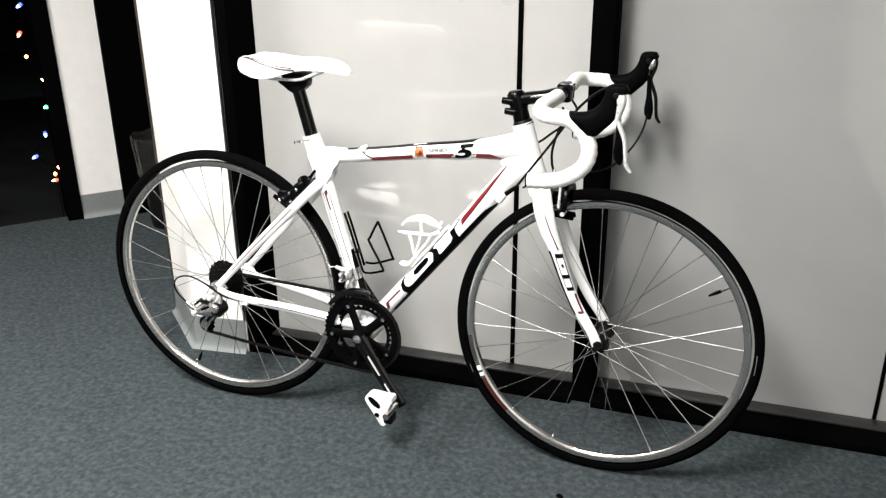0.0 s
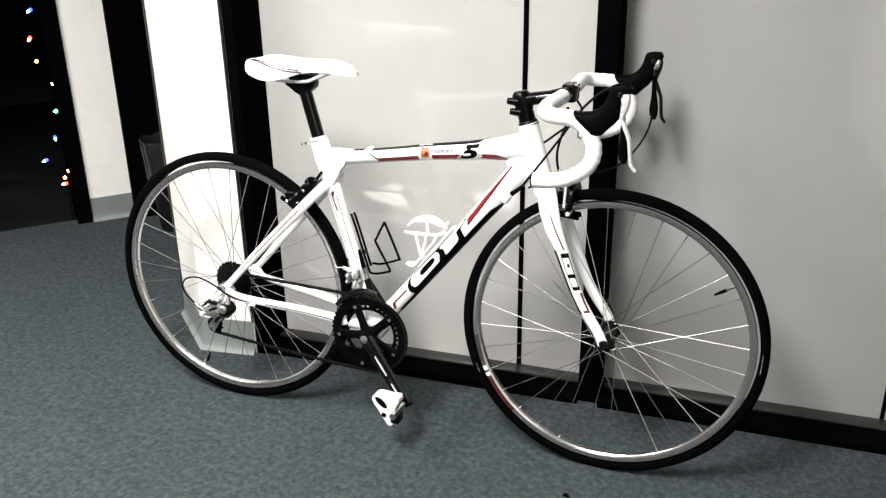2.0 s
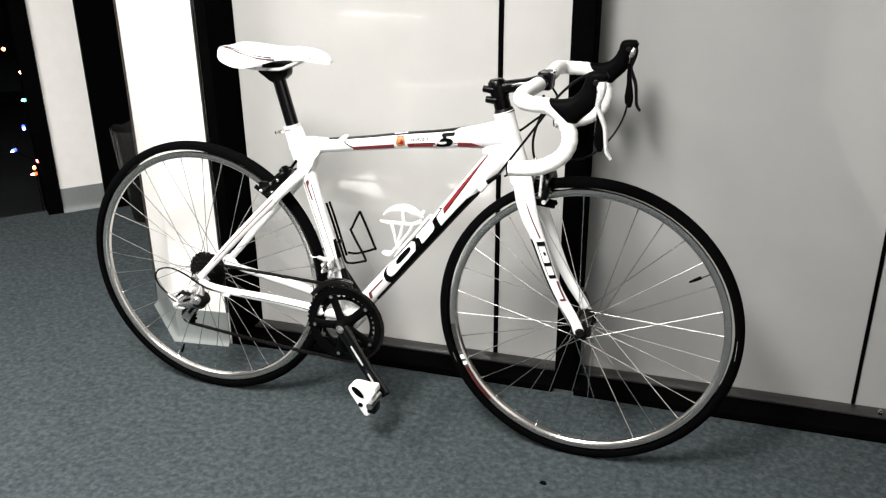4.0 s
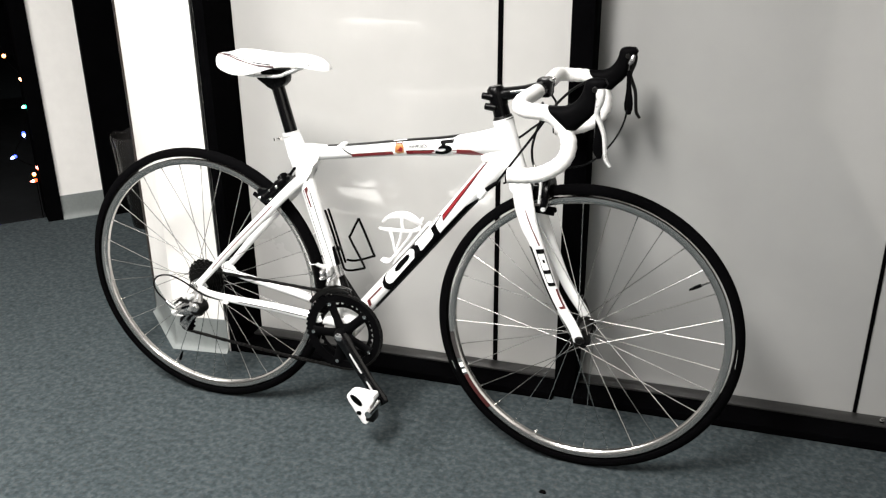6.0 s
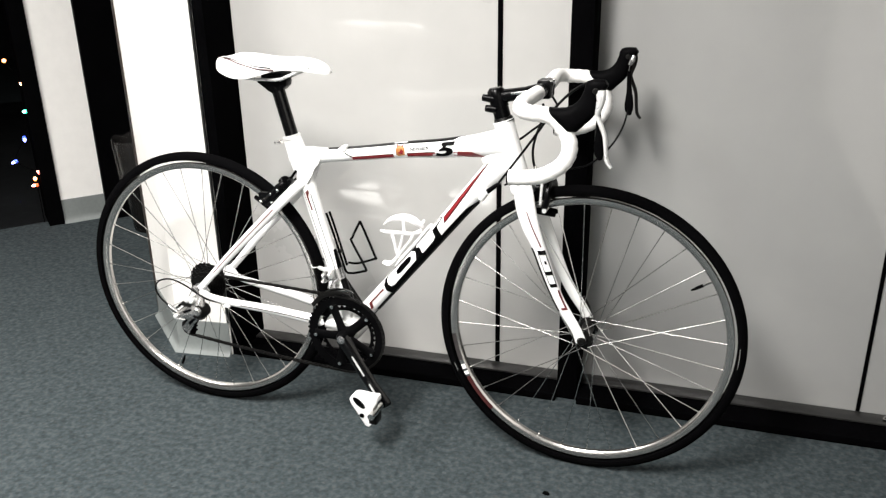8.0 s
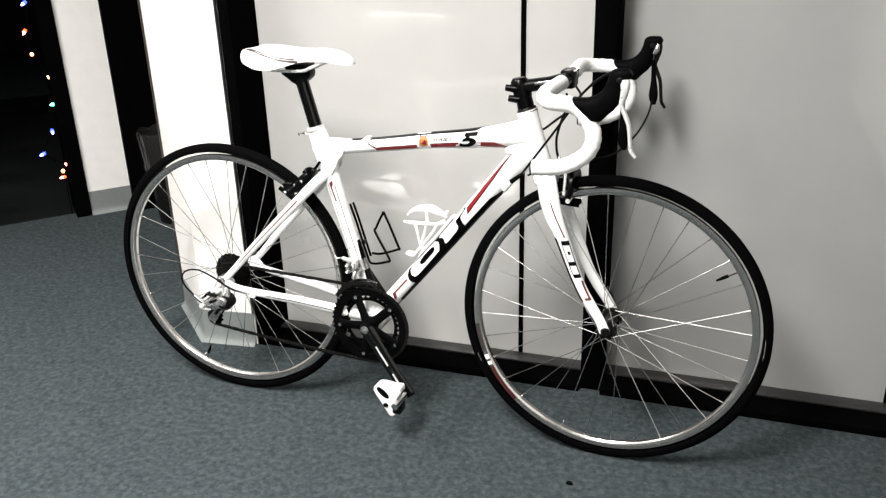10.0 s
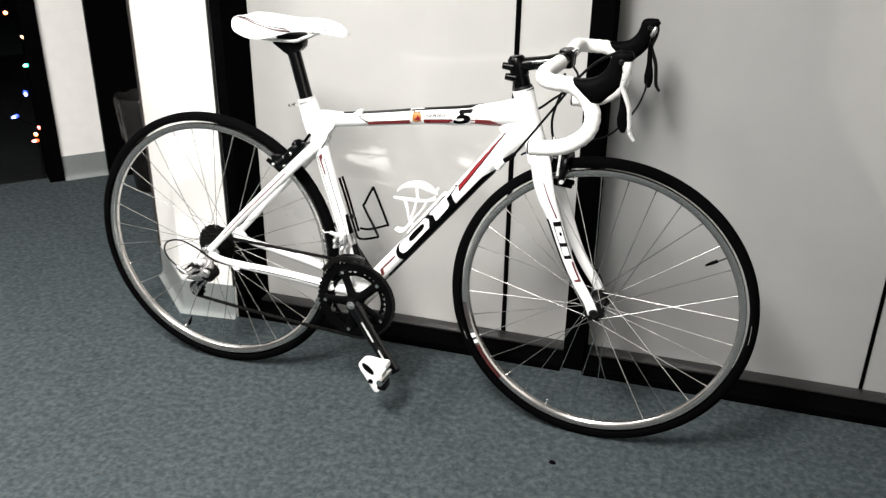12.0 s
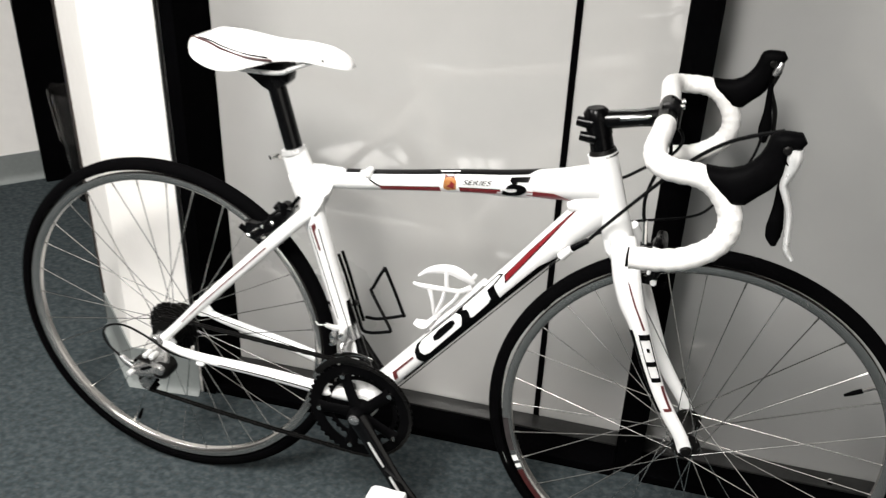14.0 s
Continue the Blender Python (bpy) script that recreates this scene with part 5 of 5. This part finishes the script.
def chain():
    """Links laid along the run from the cassette over the chainring, under it to the jockey wheels."""
    ring_r, cog_r = 0.097, 0.034
    run = []
    for a in np.linspace(95, -88, 26):
        run.append((BB[0] + ring_r * math.cos(radians(a)), BB[1] + ring_r * math.sin(radians(a)), -0.0483))
    for f in np.linspace(0.06, 1, 30):
        run.append((BB[0] + (-0.056 - BB[0]) * f, BB[1] - ring_r + (0.195 - BB[1] + ring_r) * f + 0.004 * math.sin(math.pi * f) * -1, -0.0483 + 0.004 * f))
    for a in np.linspace(-90, -230, 8):
        run.append((-0.058 + 0.020 * math.cos(radians(a)), 0.216 + 0.020 * math.sin(radians(a)), -0.0445))
    for a in np.linspace(-60, 70, 8):
        run.append((-0.024 + 0.020 * math.cos(radians(a)), 0.262 + 0.020 * math.sin(radians(a)), -0.0445))
    for a in np.linspace(250, 85, 14):
        run.append((cog_r * math.cos(radians(a)), HUB_Z + cog_r * math.sin(radians(a)), -0.040))
    for f in np.linspace(0.03, 1, 30):
        run.append((0.003 + (BB[0] - 0.009 - 0.003) * f, HUB_Z + cog_r + (BB[1] + ring_r - HUB_Z - cog_r) * f, -0.040 - 0.0083 * f))
    run = np.array(run)
    d = np.r_[0, np.cumsum(np.linalg.norm(np.diff(run, axis=0), axis=1))]
    n = int(d[-1] / 0.0127)
    at = np.linspace(0, d[-1], n + 1)
    p = np.stack([np.interp(at, d, run[:, i]) for i in range(3)], 1)
    bm = bmesh.new()
    for i in range(n):
        a, b = p[i], p[i + 1]
        t = unit(b - a)
        wide = 0.0032 if i % 2 else 0.0022
        for sgn in (-1, 1):
            mid = (a + b) / 2
            ang = math.atan2(t[1], t[0])
            m = Matrix.Translation((mid[0], mid[2] + sgn * wide, mid[1])) @ Euler((0, -ang, 0)).to_matrix().to_4x4()
            box(-0.0085, 0.0085, -0.0006, 0.0006, -0.0026, 0.0026, 0, bm, m)
    part("chain", bm, DARKSTEEL, bike, "dark oily chain", smooth=0)


chain()


# bottle cages
def wire_cage():
    root = part("bottle_cage", sweep([(0.3335, 0.007, 0.547), (0.345, 0.007, 0.512), (0.360, 0.007, 0.460), (0.373, 0.006, 0.417)], 0.0030, n=8, k=3), BLACK, bike, "black wire bottle cage on the seat tube")
    part("cage_wire", sweep([(0.333, -0.008, 0.548), (0.350, -0.010, 0.500), (0.372, -0.012, 0.428), (0.384, -0.012, 0.406), (0.424, -0.012, 0.415), (0.428, -0.010, 0.423), (0.393, -0.004, 0.482), (0.394, -0.002, 0.492), (0.412, 0.0, 0.528), (0.418, 0.0, 0.526), (0.447, 0.004, 0.450), (0.445, 0.006, 0.442), (0.400, 0.008, 0.425), (0.376, 0.008, 0.424)], 0.0030, n=8, k=3), BLACK, root)
    part("cage_bolt", lathe([(-0.009, 0.0), (-0.009, 0.005), (0.0, 0.006)], (0.362, 0, 0.455), n=10), DARKSTEEL, root)


wire_cage()


def composite_cage():
    root = part("bottle_cage", sweep([(0.503, 0, 0.436), (0.520, 0, 0.456), (0.556, 0, 0.498), (0.580, 0, 0.528), (0.590, 0, 0.540)], 0.006, 0.012, ref=(0, 1, 0), n=10, k=2), WHITEPLASTIC, bike, "white composite bottle cage on the down tube")
    w = -0.012
    bands = [("cage_band", [(0.4785, w * 0.6, 0.5340), (0.4926, w, 0.5470), (0.5071, w, 0.5535), (0.5231, w, 0.5570), (0.5393, w, 0.5570), (0.5540, w, 0.5515), (0.5641, w * 0.8, 0.5440), (0.5701, w * 0.4, 0.5360)], [0.0026, 0.0048, 0.0074, 0.0088, 0.0098, 0.0098, 0.0075, 0.0055]),
             ("cage_band", [(0.4693, w * 0.6, 0.5184), (0.4853, w, 0.5187), (0.4986, w, 0.5189), (0.5249, w, 0.5195), (0.5509, w, 0.5212), (0.5693, w * 0.5, 0.5284)], [0.0030, 0.0046, 0.0050, 0.0046, 0.0040, 0.0050]),
             ("cage_strut", [(0.5272, w, 0.5563), (0.5273, w, 0.5388), (0.5287, w, 0.5231)], [0.0040, 0.0034, 0.0040]),
             ("cage_tab", [(0.5660, w * 0.6, 0.5390), (0.5720, w * 0.4, 0.5480), (0.5749, w * 0.3, 0.5533)], [0.0040, 0.0036, 0.0026]),
             ("cage_arm", [(0.4987, w, 0.5153), (0.5045, w, 0.4930), (0.5061, w * 0.8, 0.4751), (0.5090, w * 0.5, 0.4602)], [0.0042, 0.0034, 0.0030, 0.0034]),
             ("cage_arm", [(0.5251, w, 0.5153), (0.5209, w, 0.4964), (0.5134, w * 0.8, 0.4767), (0.5090, w * 0.5, 0.4617)], [0.0028, 0.0034, 0.0034, 0.0034]),
             ("cage_arm", [(0.5494, w, 0.5184), (0.5421, w, 0.5026), (0.5233, w * 0.8, 0.4787), (0.5075, w * 0.5, 0.4569)], [0.0034, 0.0031, 0.0031, 0.0040])]
    for name, pts, ra in bands:
        part(name, sweep(pts, ra, 0.0028, ref=(0, 1, 0), n=10, k=4), WHITEPLASTIC, root)
    part("cage_foot", sweep([(0.4723, -0.004, 0.4426), (0.4843, -0.004, 0.4395), (0.4962, -0.004, 0.4420), (0.5107, -0.004, 0.4606)], [0.0022, 0.0050, 0.0064, 0.0048], [0.010, 0.014, 0.014, 0.010], ref=(0, 1, 0), n=10, k=3), WHITEPLASTIC, root)


composite_cage()

# cables
CABLES = [
    ("cable", [(0.846, -0.046, 0.834), (0.848, -0.036, 0.812), (0.838, -0.030, 0.788), (0.8295, -0.029, 0.764), (0.824, -0.028, 0.738), (0.825, -0.028, 0.715), (0.828, -0.028, 0.702)], 0.0026),
    ("cable", [(0.848, 0.030, 0.836), (0.862, 0.012, 0.820), (0.850, 0.002, 0.798), (0.814, 0.010, 0.7693), (0.7854, 0.020, 0.7463), (0.760, 0.027, 0.735), (0.715, 0.024, 0.730)], 0.0025),
    ("cable", [(0.983, 0.195, 0.830), (0.982, 0.195, 0.790), (0.975, 0.191, 0.752), (0.958, 0.180, 0.716), (0.935, 0.150, 0.689), (0.912, 0.105, 0.677), (0.880, 0.070, 0.676), (0.838, 0.042, 0.677), (0.800, 0.031, 0.670), (0.750, 0.028, 0.640)], 0.0022),
    ("cable", [(0.970, -0.196, 0.908), (0.9405, -0.174, 0.8915), (0.913, -0.145, 0.8696), (0.883, -0.115, 0.8375), (0.8423, -0.070, 0.7812), (0.7776, -0.036, 0.694), (0.748, -0.028, 0.654)], 0.0026),
    ("cable", [(0.058, -0.066, 0.306), (0.020, -0.075, 0.318), (-0.030, -0.078, 0.346), (-0.072, -0.078, 0.358), (-0.108, -0.077, 0.349), (-0.122, -0.076, 0.328), (-0.114, -0.076, 0.305), (-0.090, -0.076, 0.284)], 0.0021),
    ("cable", [(0.722, 0.023, 0.730), (0.66, 0.022, 0.722), (0.5, 0.021, 0.698), (0.396, 0.020, 0.688), (0.33, 0.020, 0.682), (0.290, 0.024, 0.665), (0.268, 0.024, 0.640), (0.256, 0.002, 0.623), (0.248, -0.022, 0.615)], 0.0022),
    ("brake_wire", [(0.720, -0.027, 0.628), (0.600, -0.027, 0.488), (0.450, -0.027, 0.312)], 0.0010),
]
for name, pts, r in CABLES:
    part(name, sweep(pts, r, n=8, k=6), GREYCABLE, bike, "thin black cable")
part("cable_stop", sweep([(0.712, -0.022, 0.620), (0.727, -0.026, 0.638)], [0.0075, 0.006], n=10), WHITE, bike, "white down tube cable stop")
part("barrel_adjuster", sweep([(0.728, -0.026, 0.639), (0.750, -0.027, 0.656)], [0.0055, 0.0045], n=10), BLACK, bike, "black barrel adjuster")
part("brake_noodle", sweep([(0.829, -0.026, 0.702), (0.833, -0.030, 0.668)], 0.0040, n=8), STEEL, bike, "steel cable adjuster")
part("cable_stop", box(0.070, 0.086, -0.072, -0.062, 0.298, 0.306, 0.003), WHITE, bike, "white chain stay cable stop")

# the frame and all it carries are tilted and lifted slightly to fit the camera's view
VIEW_FIT = Matrix.Translation((0.0015, 0, 0.0035)) @ Euler((0, -0.003, 0)).to_matrix().to_4x4()
for ob in bike.children:
    if not ob.name.startswith("wheel"):
        ob.matrix_basis = VIEW_FIT @ ob.matrix_basis
